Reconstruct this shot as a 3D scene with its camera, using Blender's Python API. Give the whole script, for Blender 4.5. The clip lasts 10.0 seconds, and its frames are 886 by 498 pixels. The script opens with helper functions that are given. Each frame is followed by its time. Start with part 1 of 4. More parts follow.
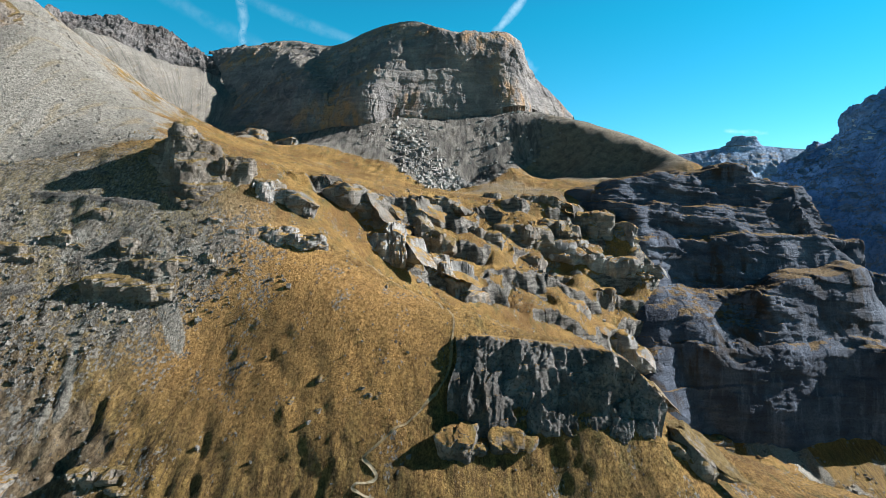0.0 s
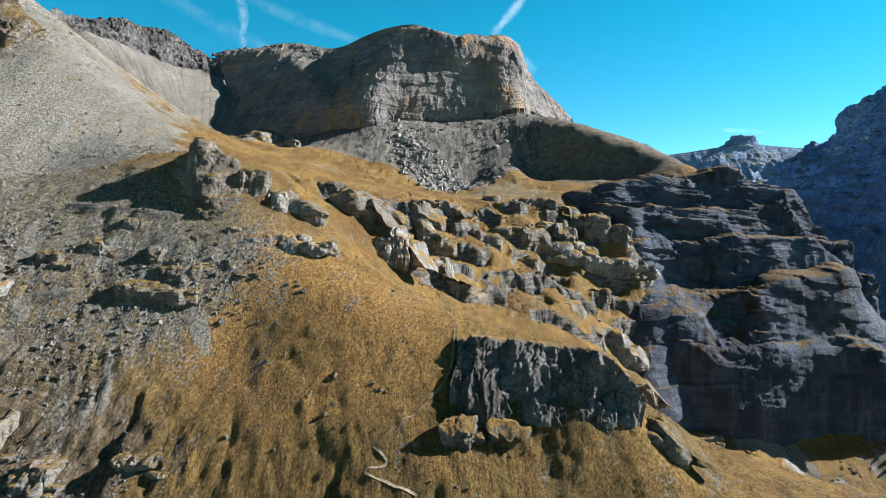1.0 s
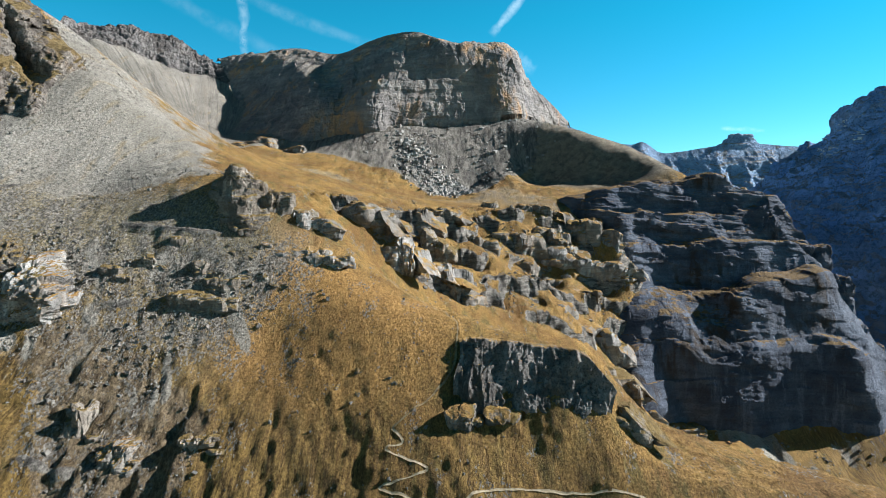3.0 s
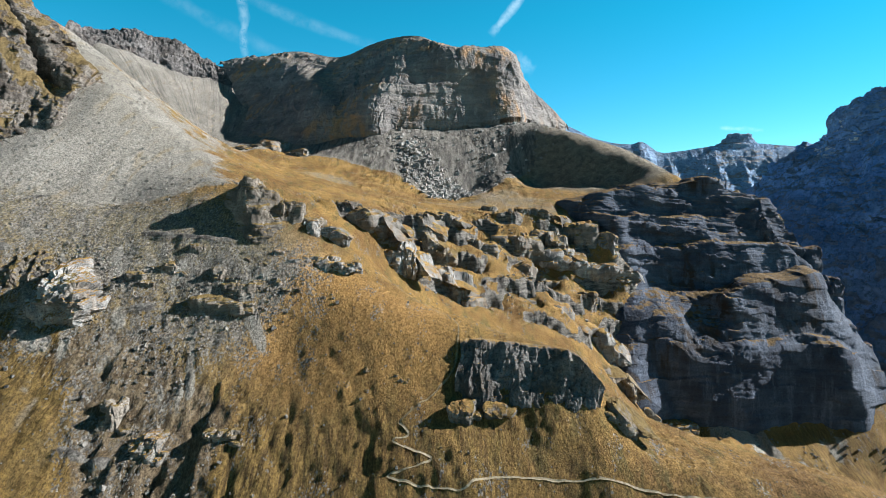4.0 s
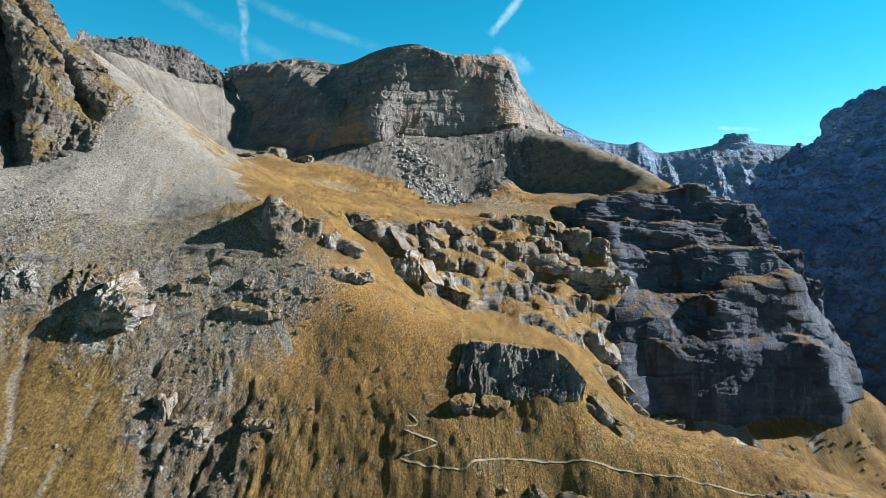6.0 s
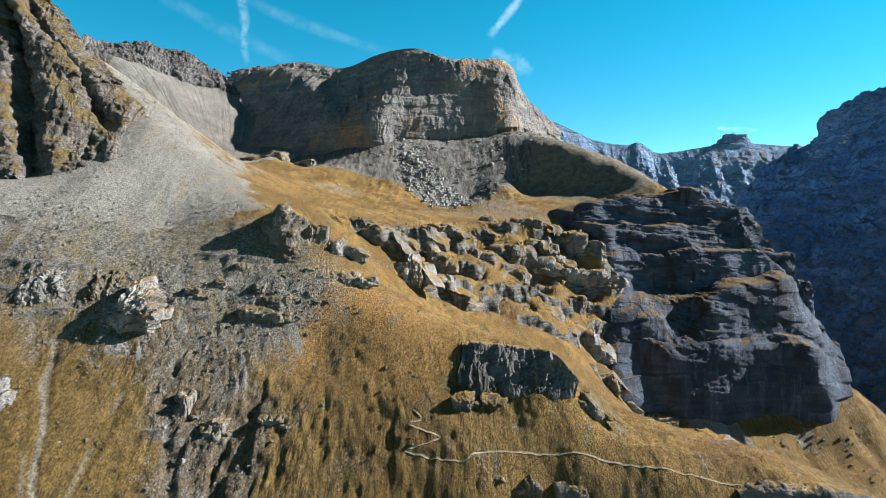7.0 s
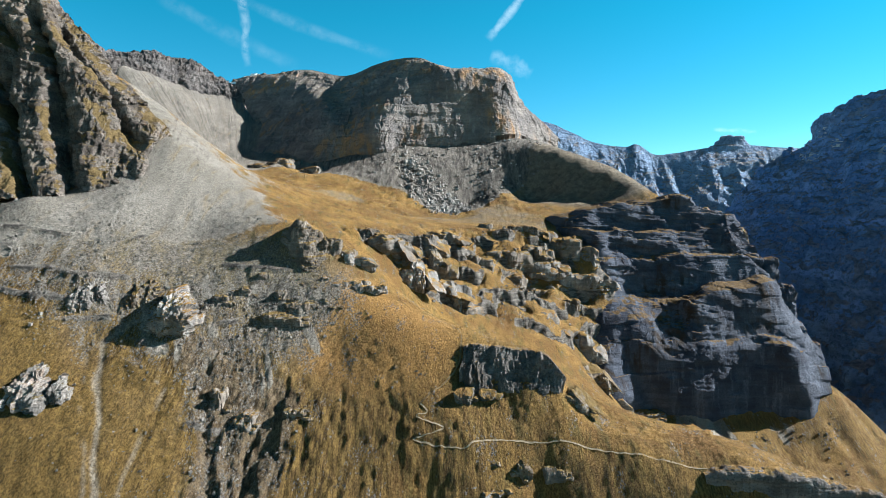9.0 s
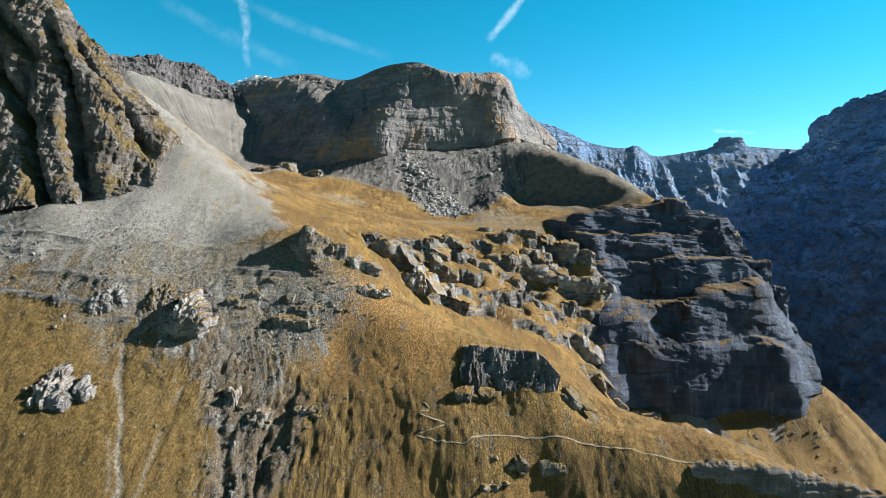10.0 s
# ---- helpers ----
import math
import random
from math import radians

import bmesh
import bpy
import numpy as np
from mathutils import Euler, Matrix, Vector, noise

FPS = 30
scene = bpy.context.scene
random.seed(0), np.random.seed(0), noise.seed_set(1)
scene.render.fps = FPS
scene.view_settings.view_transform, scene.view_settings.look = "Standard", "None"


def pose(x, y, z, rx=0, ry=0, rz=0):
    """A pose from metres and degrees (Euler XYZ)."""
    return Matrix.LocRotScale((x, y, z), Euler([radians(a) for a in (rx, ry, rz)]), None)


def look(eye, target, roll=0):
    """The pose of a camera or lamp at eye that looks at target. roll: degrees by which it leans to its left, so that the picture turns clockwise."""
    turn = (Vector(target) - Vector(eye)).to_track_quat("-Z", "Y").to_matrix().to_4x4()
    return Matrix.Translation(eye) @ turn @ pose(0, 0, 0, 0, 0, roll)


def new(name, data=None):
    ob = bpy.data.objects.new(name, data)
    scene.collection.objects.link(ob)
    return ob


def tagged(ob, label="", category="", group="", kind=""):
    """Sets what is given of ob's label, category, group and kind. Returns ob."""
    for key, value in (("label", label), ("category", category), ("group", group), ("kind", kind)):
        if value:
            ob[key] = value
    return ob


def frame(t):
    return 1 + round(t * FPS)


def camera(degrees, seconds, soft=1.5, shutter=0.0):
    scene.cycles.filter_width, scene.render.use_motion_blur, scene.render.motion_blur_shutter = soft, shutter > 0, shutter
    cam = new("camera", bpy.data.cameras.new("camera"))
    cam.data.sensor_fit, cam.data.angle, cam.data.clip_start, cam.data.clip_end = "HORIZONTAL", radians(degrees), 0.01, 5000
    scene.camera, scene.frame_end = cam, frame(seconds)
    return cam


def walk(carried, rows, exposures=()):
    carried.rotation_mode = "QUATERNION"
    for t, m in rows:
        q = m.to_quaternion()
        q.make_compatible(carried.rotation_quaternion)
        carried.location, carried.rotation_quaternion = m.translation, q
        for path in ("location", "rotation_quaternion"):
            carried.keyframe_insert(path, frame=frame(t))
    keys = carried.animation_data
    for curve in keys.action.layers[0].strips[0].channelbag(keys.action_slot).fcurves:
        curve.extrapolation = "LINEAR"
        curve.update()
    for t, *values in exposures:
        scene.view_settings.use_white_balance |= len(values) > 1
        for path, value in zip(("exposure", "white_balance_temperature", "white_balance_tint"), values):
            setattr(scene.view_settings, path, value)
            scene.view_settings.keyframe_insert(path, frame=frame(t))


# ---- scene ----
# the camera: a drone that backs away and climbs
cam = camera(74.0, 10.0, soft=0.5)
PATH = [
    (0, 0, 0, 0, 88, -0, 0),
    (0.5, -0.35, -7.14, 1.6, 87.916, 0.003, -0.007),
    (1, -0.71, -14.3, 3.24, 87.839, 0.013, -0.015),
    (1.5, -1.06, -21.47, 4.91, 87.767, 0.029, -0.025),
    (2, -1.43, -28.66, 6.6, 87.702, 0.049, -0.036),
    (2.5, -1.8, -35.87, 8.31, 87.642, 0.074, -0.047),
    (4, -2.91, -57.59, 13.53, 87.499, 0.168, -0.087),
    (4.5, -3.29, -64.86, 15.29, 87.463, 0.202, -0.101),
    (5, -3.66, -72.15, 17.06, 87.433, 0.238, -0.115),
    (5.5, -4.04, -79.46, 18.82, 87.409, 0.273, -0.129),
    (7, -5.16, -101.46, 24.09, 87.373, 0.368, -0.171),
    (7.5, -5.53, -108.83, 25.82, 87.373, 0.395, -0.184),
    (8, -5.9, -116.21, 27.53, 87.38, 0.417, -0.196),
    (8.5, -6.26, -123.6, 29.23, 87.392, 0.435, -0.207),
    (9, -6.62, -131.01, 30.9, 87.41, 0.447, -0.217),
    (9.5, -6.97, -138.44, 32.54, 87.433, 0.452, -0.226),
    (10, -7.32, -145.88, 34.15, 87.464, 0.451, -0.234),
]
walk(cam, [(t, pose(x, y, z, rx, ry, rz)) for t, x, y, z, rx, ry, rz in PATH])

# ---- world and sun ----
SUN_UP, SUN_SIDE = 29.0, 13.0  # elevation; degrees from +x towards +y
sun_way = Vector((math.cos(radians(SUN_UP)) * math.cos(radians(SUN_SIDE)), math.cos(radians(SUN_UP)) * math.sin(radians(SUN_SIDE)), math.sin(radians(SUN_UP))))
sun = new("sun", bpy.data.lights.new("sun", "SUN"))
sun.data.energy, sun.data.angle, sun.data.color = 6.6, radians(0.53), (1.0, 0.985, 0.96)
sun.matrix_world = look(sun_way * 800, (0, 0, 0))
world = bpy.data.worlds.new("sky")
scene.world = world
world.use_nodes = True
wt = world.node_tree
sky = wt.nodes.new("ShaderNodeTexSky")
sky.sky_type, sky.sun_disc = "NISHITA", False
sky.sun_elevation, sky.sun_rotation = radians(SUN_UP), radians(90 - SUN_SIDE)
sky.altitude, sky.air_density, sky.dust_density, sky.ozone_density = 2000, 1.0, 0.2, 2.0
tint = wt.nodes.new("ShaderNodeHueSaturation")  # the deep clear blue of high mountains
tint.inputs["Saturation"].default_value = 1.35
cast = wt.nodes.new("ShaderNodeMix")
cast.data_type, cast.blend_type, cast.inputs[0].default_value, cast.inputs[7].default_value = "RGBA", "MULTIPLY", 1.0, (0.88, 1.12, 1.10, 1)
wt.links.new(sky.outputs["Color"], tint.inputs["Color"])
wt.links.new(tint.outputs["Color"], cast.inputs[6])
aloft = wt.nodes.new("ShaderNodeMix")
aloft.data_type, aloft.blend_type, aloft.inputs[7].default_value = "RGBA", "MULTIPLY", (0.28, 1.32, 0.97, 1)
wt.links.new(cast.outputs[2], aloft.inputs[6])
wt.links.new(aloft.outputs[2], wt.nodes["Background"].inputs["Color"])
# the dome darkens overhead, as it does at height
dome_place, dome_axis, dome = wt.nodes.new("ShaderNodeTexCoord"), wt.nodes.new("ShaderNodeSeparateXYZ"), wt.nodes.new("ShaderNodeMapRange")
wt.links.new(dome_place.outputs["Generated"], dome_axis.inputs[0])
wt.links.new(dome_axis.outputs[2], dome.inputs[0])
dome.interpolation_type = "SMOOTHSTEP"
for k, v in ((1, 0.34), (2, 0.54), (3, 0.084), (4, 0.013)):
    dome.inputs[k].default_value = v
wt.links.new(dome.outputs[0], wt.nodes["Background"].inputs["Strength"])
paler = wt.nodes.new("ShaderNodeMapRange")
for k, v in ((1, 0.34), (2, 0.54), (3, 1.0), (4, 0.0)):
    paler.inputs[k].default_value = v
wt.links.new(dome_axis.outputs[2], paler.inputs[0])
wt.links.new(paler.outputs[0], cast.inputs[0])
greener = wt.nodes.new("ShaderNodeMapRange")
for k, v in ((1, 0.03), (2, 0.32), (3, 0.0), (4, 1.0)):
    greener.inputs[k].default_value = v
wt.links.new(dome_axis.outputs[2], greener.inputs[0])
band = wt.nodes.new("ShaderNodeMath")
band.operation = "MULTIPLY"
wt.links.new(greener.outputs[0], band.inputs[0])
wt.links.new(paler.outputs[0], band.inputs[1])
wt.links.new(band.outputs[0], aloft.inputs[0])
scene.view_settings.exposure = 1.0


# ---- noise ----
def lattice(ix, iy, iz, seed):
    h = ix * 374761393 + iy * 668265263 + iz * 2147483647 + seed * 974711
    h = (h ^ (h >> 13)) * 1274126177
    h = h ^ (h >> 16)
    return (h & 0xFFFFFF) / 0xFFFFFF * 2 - 1


def value_noise(x, y, z, seed=0):
    fx, fy, fz = np.floor(x), np.floor(y), np.floor(z)
    ix, iy, iz = fx.astype(np.int64), fy.astype(np.int64), fz.astype(np.int64)
    u, v, w = x - fx, y - fy, z - fz
    u, v, w = u * u * (3 - 2 * u), v * v * (3 - 2 * v), w * w * (3 - 2 * w)
    total = 0
    for dx in (0, 1):
        for dy in (0, 1):
            for dz in (0, 1):
                total = total + lattice(ix + dx, iy + dy, iz + dz, seed) * (u if dx else 1 - u) * (v if dy else 1 - v) * (w if dz else 1 - w)
    return total


def fbm(x, y, z, octaves=4, seed=0, gain=0.5, ridged=False):
    x, y, z = np.broadcast_arrays(np.asarray(x, float), np.asarray(y, float), np.asarray(z, float))
    total, amp = np.zeros(x.shape), 1.0
    for o in range(octaves):
        n = value_noise(x * 2 ** o + 17.3 * o, y * 2 ** o - 9.1 * o, z * 2 ** o + 4.7 * o, seed + o)
        total += amp * ((1 - 2 * np.abs(n)) if ridged else n)
        amp *= gain
    return total


def smooth(a, b, x):
    t = np.clip((x - a) / (b - a), 0, 1)
    return t * t * (3 - 2 * t)


# ---- materials ----
class Nodes:
    """Short names for the nodes of one material."""

    def __init__(self, name):
        self.m = bpy.data.materials.new(name)
        self.m.use_nodes = True
        self.t = self.m.node_tree
        self.bsdf = self.t.nodes["Principled BSDF"]
        self.geo = self.t.nodes.new("ShaderNodeNewGeometry")
        self.place = self.geo.outputs["Position"]

    def put(self, value, socket):
        if isinstance(value, bpy.types.NodeSocket):
            self.t.links.new(value, socket)
        elif isinstance(value, tuple) and len(value) == 3 and socket.type == "RGBA":
            socket.default_value = (*value, 1)
        else:
            socket.default_value = value

    def noise(self, scale, stretch=(1, 1, 1), detail=4.0, rough=0.55, turn=(0, 0, 0), warp=0.0):
        mp = self.t.nodes.new("ShaderNodeMapping")
        mp.inputs["Scale"].default_value, mp.inputs["Rotation"].default_value = stretch, [radians(a) for a in turn]
        self.t.links.new(self.place, mp.inputs["Vector"])
        n = self.t.nodes.new("ShaderNodeTexNoise")
        n.inputs["Scale"].default_value, n.inputs["Detail"].default_value, n.inputs["Roughness"].default_value, n.inputs["Distortion"].default_value = scale, detail, rough, warp
        self.t.links.new(mp.outputs["Vector"], n.inputs["Vector"])
        return n.outputs["Fac"]

    def cells(self, scale, stretch=(1, 1, 1), feature="F1", out="Color"):
        mp = self.t.nodes.new("ShaderNodeMapping")
        mp.inputs["Scale"].default_value = stretch
        self.t.links.new(self.place, mp.inputs["Vector"])
        n = self.t.nodes.new("ShaderNodeTexVoronoi")
        n.feature, n.inputs["Scale"].default_value = feature, scale
        self.t.links.new(mp.outputs["Vector"], n.inputs["Vector"])
        return n.outputs[out]

    def math(self, how, a, b=0.5):
        n = self.t.nodes.new("ShaderNodeMath")
        n.operation = how
        self.put(a, n.inputs[0]), self.put(b, n.inputs[1])
        return n.outputs[0]

    def span(self, value, a, b, c=0.0, d=1.0):
        """value from a..b to c..d, eased and held at the ends."""
        n = self.t.nodes.new("ShaderNodeMapRange")
        n.interpolation_type = "SMOOTHSTEP"
        for k, v in enumerate((value, a, b, c, d)):
            self.put(v, n.inputs[k])
        return n.outputs[0]

    def mix(self, fac, a, b, how="MIX"):
        n = self.t.nodes.new("ShaderNodeMix")
        n.data_type, n.blend_type = "RGBA", how
        self.put(fac, n.inputs[0]), self.put(a, n.inputs[6]), self.put(b, n.inputs[7])
        return n.outputs[2]

    def attribute(self, name):
        n = self.t.nodes.new("ShaderNodeAttribute")
        n.attribute_name = name
        return n.outputs["Fac"]

    def up(self):
        n = self.t.nodes.new("ShaderNodeSeparateXYZ")
        self.t.links.new(self.geo.outputs["Normal"], n.inputs[0])
        return n.outputs[2]

    def finish(self, colour, bump, rough=0.92, depth=0.4, strength=0.7):
        self.put(colour, self.bsdf.inputs["Base Color"])
        self.bsdf.inputs["Roughness"].default_value = rough
        self.bsdf.inputs["Specular IOR Level"].default_value = 0.15
        n = self.t.nodes.new("ShaderNodeBump")
        n.inputs["Strength"].default_value, n.inputs["Distance"].default_value = strength, depth
        self.t.links.new(bump, n.inputs["Height"])
        self.t.links.new(n.outputs["Normal"], self.bsdf.inputs["Normal"])
        return self.m


def grass_colour(k, gold=(0.325, 0.20, 0.066), rust=(0.20, 0.115, 0.042), olive=(0.125, 0.108, 0.04)):
    """Dry autumn turf: gold, rusty and olive patches, streaked down the slope, with tufts."""
    c = k.mix(k.span(k.noise(0.035, detail=6, rough=0.65), 0.38, 0.60), gold, rust)
    c = k.mix(k.span(k.noise(0.14, (1.6, 0.5, 0.5), detail=7, rough=0.68), 0.48, 0.66, 0.0, 0.85), c, olive)
    c = k.mix(k.span(k.noise(2.2, detail=4, rough=0.75), 0.45, 0.62, 0.0, 0.6), c, (0.075, 0.048, 0.018))
    return k.mix(k.span(k.noise(1.3, detail=6, rough=0.75), 0.52, 0.66, 0.0, 0.3), c, (0.36, 0.235, 0.085))


def rock(name, dark, light, stain, stain_much=0.5, bands=0.5, grow=0.6, depth=0.6, scale=1.0, snow=0.0, turf=None, grime=0.7, cover=None):
    """Layered limestone with rain streaks, ochre stains, cracks and turf on its ledges."""
    k = Nodes(name)
    c = k.mix(k.span(k.noise(0.06 * scale, detail=6), 0.35, 0.65), dark, light)
    layer = k.noise(0.35 * scale, (0.12, 0.12, 1.0), detail=5, rough=0.65, turn=(3, -4, 0))
    c = k.mix(k.span(layer, 0.40, 0.60, 0.0, bands), c, tuple(v * 0.45 for v in dark))
    streak = k.noise(0.30 * scale, (1.0, 1.0, 0.07), detail=5, rough=0.6)
    c = k.mix(k.span(streak, 0.52, 0.70, 0.0, 0.5), c, tuple(min(1, v * 1.35) for v in light))
    patch = k.math("MULTIPLY", k.span(k.noise(0.028 * scale, detail=3), 0.48, 0.62), k.span(k.noise(0.22 * scale, (1, 1, 0.2), detail=4), 0.42, 0.62))
    c = k.mix(k.math("MULTIPLY", patch, stain_much), c, stain)
    crack = k.cells(0.16 * scale, (1.0, 1.0, 0.45), "DISTANCE_TO_EDGE", "Distance")
    fine = k.noise(1.1 * scale, detail=9, rough=0.72)
    c = k.mix(k.span(fine, 0.48, 0.62, 0.0, grime), c, tuple(v * 0.45 for v in dark))
    ledge = k.span(k.math("ADD", k.up(), k.math("MULTIPLY", k.math("SUBTRACT", k.noise(0.25 * scale, detail=4), 0.5), 0.7)), grow, grow + 0.16)
    if cover:
        ledge = k.math("MAXIMUM", k.math("MULTIPLY", ledge, 0.5), k.span(k.math("ADD", k.attribute(cover), k.math("MULTIPLY", k.math("SUBTRACT", k.noise(0.5, detail=7, rough=0.7), 0.5), 1.1)), 0.40, 0.60))
    if turf:
        c = k.mix(ledge, c, k.mix(k.span(k.noise(0.5 * scale, (1.4, 0.7, 0.7), detail=7, rough=0.7), 0.38, 0.64), turf, tuple(v * 0.55 for v in turf)))
    else:
        c = k.mix(ledge, c, grass_colour(k))
    if snow:
        at = k.t.nodes.new("ShaderNodeSeparateXYZ")
        k.t.links.new(k.place, at.inputs[0])
        c = k.mix(k.math("MULTIPLY", ledge, k.math("MULTIPLY", k.span(k.noise(0.12 * scale, detail=6, rough=0.7), snow, snow + 0.05), k.span(at.outputs[2], 190.0, 260.0))), c, (0.82, 0.85, 0.9))
    b = k.math("ADD", k.math("MULTIPLY", k.span(crack, 0.0, 0.10), 0.2), k.math("ADD", k.math("MULTIPLY", fine, 1.6), k.math("MULTIPLY", layer, 1.5)))
    return k.finish(c, b, depth=depth * 1.5, strength=1.0)


def ground_material():
    k = Nodes("alpine_slope")
    turf = grass_colour(k)
    turf = k.mix(k.math("MULTIPLY", k.attribute("stony"), 1.8), turf, k.mix(k.span(k.noise(0.8, detail=5, rough=0.7), 0.4, 0.65), (0.265, 0.228, 0.155), (0.135, 0.118, 0.082)))
    turf = k.mix(k.math("MULTIPLY", k.attribute("meadow"), 0.8), turf, k.mix(k.span(k.noise(0.55, (1.4, 0.6, 0.6), detail=8, rough=0.75), 0.40, 0.62), (0.40, 0.232, 0.080), (0.29, 0.162, 0.056)))
    turf = k.mix(k.math("MULTIPLY", k.attribute("dull"), 0.75), turf, k.mix(k.span(k.noise(0.42, (2.4, 0.24, 0.24), detail=9, rough=0.72, turn=(0, 0, 9)), 0.42, 0.60), (0.240, 0.158, 0.054), (0.082, 0.054, 0.024)))
    # the shoulder's brown heath, with some of its shade put into the colour
    turf = k.mix(k.attribute("heath_shade"), turf, k.mix(k.span(k.noise(0.12, detail=8, rough=0.7), 0.4, 0.62), (0.22, 0.19, 0.145), (0.12, 0.105, 0.085)))
    turf = k.mix(k.attribute("olive"), turf, k.mix(k.span(k.noise(0.6, (1.4, 0.6, 0.6), detail=10, rough=0.8, turn=(0, 0, 6)), 0.42, 0.60), (0.205, 0.134, 0.044), (0.098, 0.070, 0.027)))
    rubble = k.mix(k.span(k.noise(0.32, (1.6, 0.6, 0.6), detail=8, rough=0.7), 0.40, 0.62), (0.205, 0.165, 0.118), (0.075, 0.058, 0.042))
    heap = k.math("ADD", k.attribute("rubble"), k.math("MULTIPLY", k.math("SUBTRACT", k.noise(0.16, (1.5, 0.6, 0.6), detail=7, rough=0.7), 0.5), 1.3))
    turf = k.mix(k.span(heap, 0.56, 0.80, 0.0, 0.8), turf, rubble)
    # stones lying in the turf, denser where the slope is stony
    pick = k.cells(1.9, (1.0, 0.7, 0.7), out="Color")
    sep = k.t.nodes.new("ShaderNodeSeparateColor")
    k.t.links.new(pick, sep.inputs[0])
    cluster = k.noise(0.09, (1.5, 0.6, 0.6), detail=8, rough=0.7)
    odds = k.math("ADD", k.math("MULTIPLY", k.math("SUBTRACT", k.attribute("stony"), k.math("MULTIPLY", k.attribute("olive"), 0.8)), 1.0), k.math("MULTIPLY", k.math("SUBTRACT", cluster, 0.5), 3.0))
    lying = k.math("GREATER_THAN", odds, k.math("ADD", k.math("MULTIPLY", sep.outputs[0], 0.75), 0.15))
    stone = k.mix(sep.outputs[1], (0.075, 0.070, 0.064), (0.28, 0.267, 0.245))
    c = k.mix(k.math("MULTIPLY", lying, 0.9), turf, stone)
    # scree
    loose = k.mix(k.span(k.noise(0.022, (1, 0.5, 0.5), detail=7, rough=0.6), 0.34, 0.68), (0.245, 0.232, 0.204), (0.335, 0.319, 0.288))
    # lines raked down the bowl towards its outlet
    at = k.t.nodes.new("ShaderNodeSeparateXYZ")
    k.t.links.new(k.place, at.inputs[0])
    off_x, off_y = k.math("ADD", at.outputs[0], 300.0), k.math("SUBTRACT", at.outputs[1], 720.0)
    turn, out = k.math("ARCTAN2", off_x, off_y), k.math("SQRT", k.math("ADD", k.math("MULTIPLY", off_x, off_x), k.math("MULTIPLY", off_y, off_y)), 0.0)
    polar, lines = k.t.nodes.new("ShaderNodeCombineXYZ"), k.t.nodes.new("ShaderNodeTexNoise")
    k.put(k.math("MULTIPLY", turn, 15.0), polar.inputs[0]), k.put(k.math("MULTIPLY", out, 0.002), polar.inputs[1]), k.t.links.new(polar.outputs[0], lines.inputs["Vector"])
    lines.inputs["Scale"].default_value, lines.inputs["Detail"].default_value, lines.inputs["Roughness"].default_value, lines.inputs["Distortion"].default_value = 1.0, 6.0, 0.65, 0.3
    thin = k.math("ABSOLUTE", k.math("SUBTRACT", lines.outputs["Fac"], 0.5), 0.0)
    bowl = k.attribute("bowl")
    loose = k.mix(k.math("MULTIPLY", k.span(thin, 0.032, 0.0), k.math("MULTIPLY", bowl, 0.9)), loose, (0.085, 0.08, 0.078))
    loose = k.mix(k.math("MULTIPLY", k.span(lines.outputs["Fac"], 0.5, 0.72), k.math("MULTIPLY", bowl, 0.5)), loose, (0.24, 0.20, 0.15))
    loose = k.mix(k.span(k.noise(1.6, detail=6, rough=0.75), 0.42, 0.70, 0.0, 0.75), loose, (0.13, 0.125, 0.115))
    loose = k.mix(k.span(k.noise(0.12, (2.0, 0.25, 0.25), detail=4), 0.55, 0.72, 0.0, 0.5), loose, (0.26, 0.19, 0.09))
    loose = k.mix(k.span(k.attribute("rill"), 0.0, 0.5, 0.0, 0.5), loose, (0.17, 0.163, 0.15))
    loose = k.mix(k.attribute("coarse"), loose, k.mix(k.span(k.noise(0.11, (1.6, 0.3, 0.3), detail=8, rough=0.72), 0.40, 0.62), (0.20, 0.188, 0.17), (0.085, 0.08, 0.075)))
    edge = k.math("ADD", k.attribute("scree"), k.math("MULTIPLY", k.math("SUBTRACT", k.noise(0.09, detail=6, rough=0.7), 0.5), 1.2))
    c = k.mix(k.span(edge, 0.38, 0.62), c, loose)
    # bare rock
    bare = k.mix(k.span(k.noise(0.4, (0.3, 0.3, 1.4), detail=6, rough=0.65), 0.40, 0.64), (0.21, 0.20, 0.185), (0.075, 0.072, 0.07))
    edge = k.math("ADD", k.attribute("bare"), k.math("MULTIPLY", k.math("SUBTRACT", k.noise(0.22, detail=6, rough=0.7), 0.5), 1.2))
    c = k.mix(k.span(edge, 0.40, 0.62), c, bare)
    # worn runnels
    c = k.mix(k.attribute("worn"), c, k.mix(k.span(k.noise(0.9, detail=6, rough=0.7), 0.4, 0.62), (0.37, 0.345, 0.30), (0.19, 0.175, 0.15)))
    fine = k.noise(1.2, (1.3, 0.75, 0.75), detail=10, rough=0.88)
    c = k.mix(1.0, c, k.mix(k.span(fine, 0.41, 0.60), (0.50, 0.49, 0.48), (1.62, 1.60, 1.56)), "MULTIPLY")
    b = k.math("ADD", k.math("MULTIPLY", lying, 0.3), k.math("ADD", k.math("MULTIPLY", k.noise(1.3, detail=10, rough=0.85), 1.9), k.math("MULTIPLY", k.noise(0.9, (1.7, 0.45, 0.45), detail=6, rough=0.7), 1.4)))
    return k.finish(c, b, depth=1.0, strength=1.0)


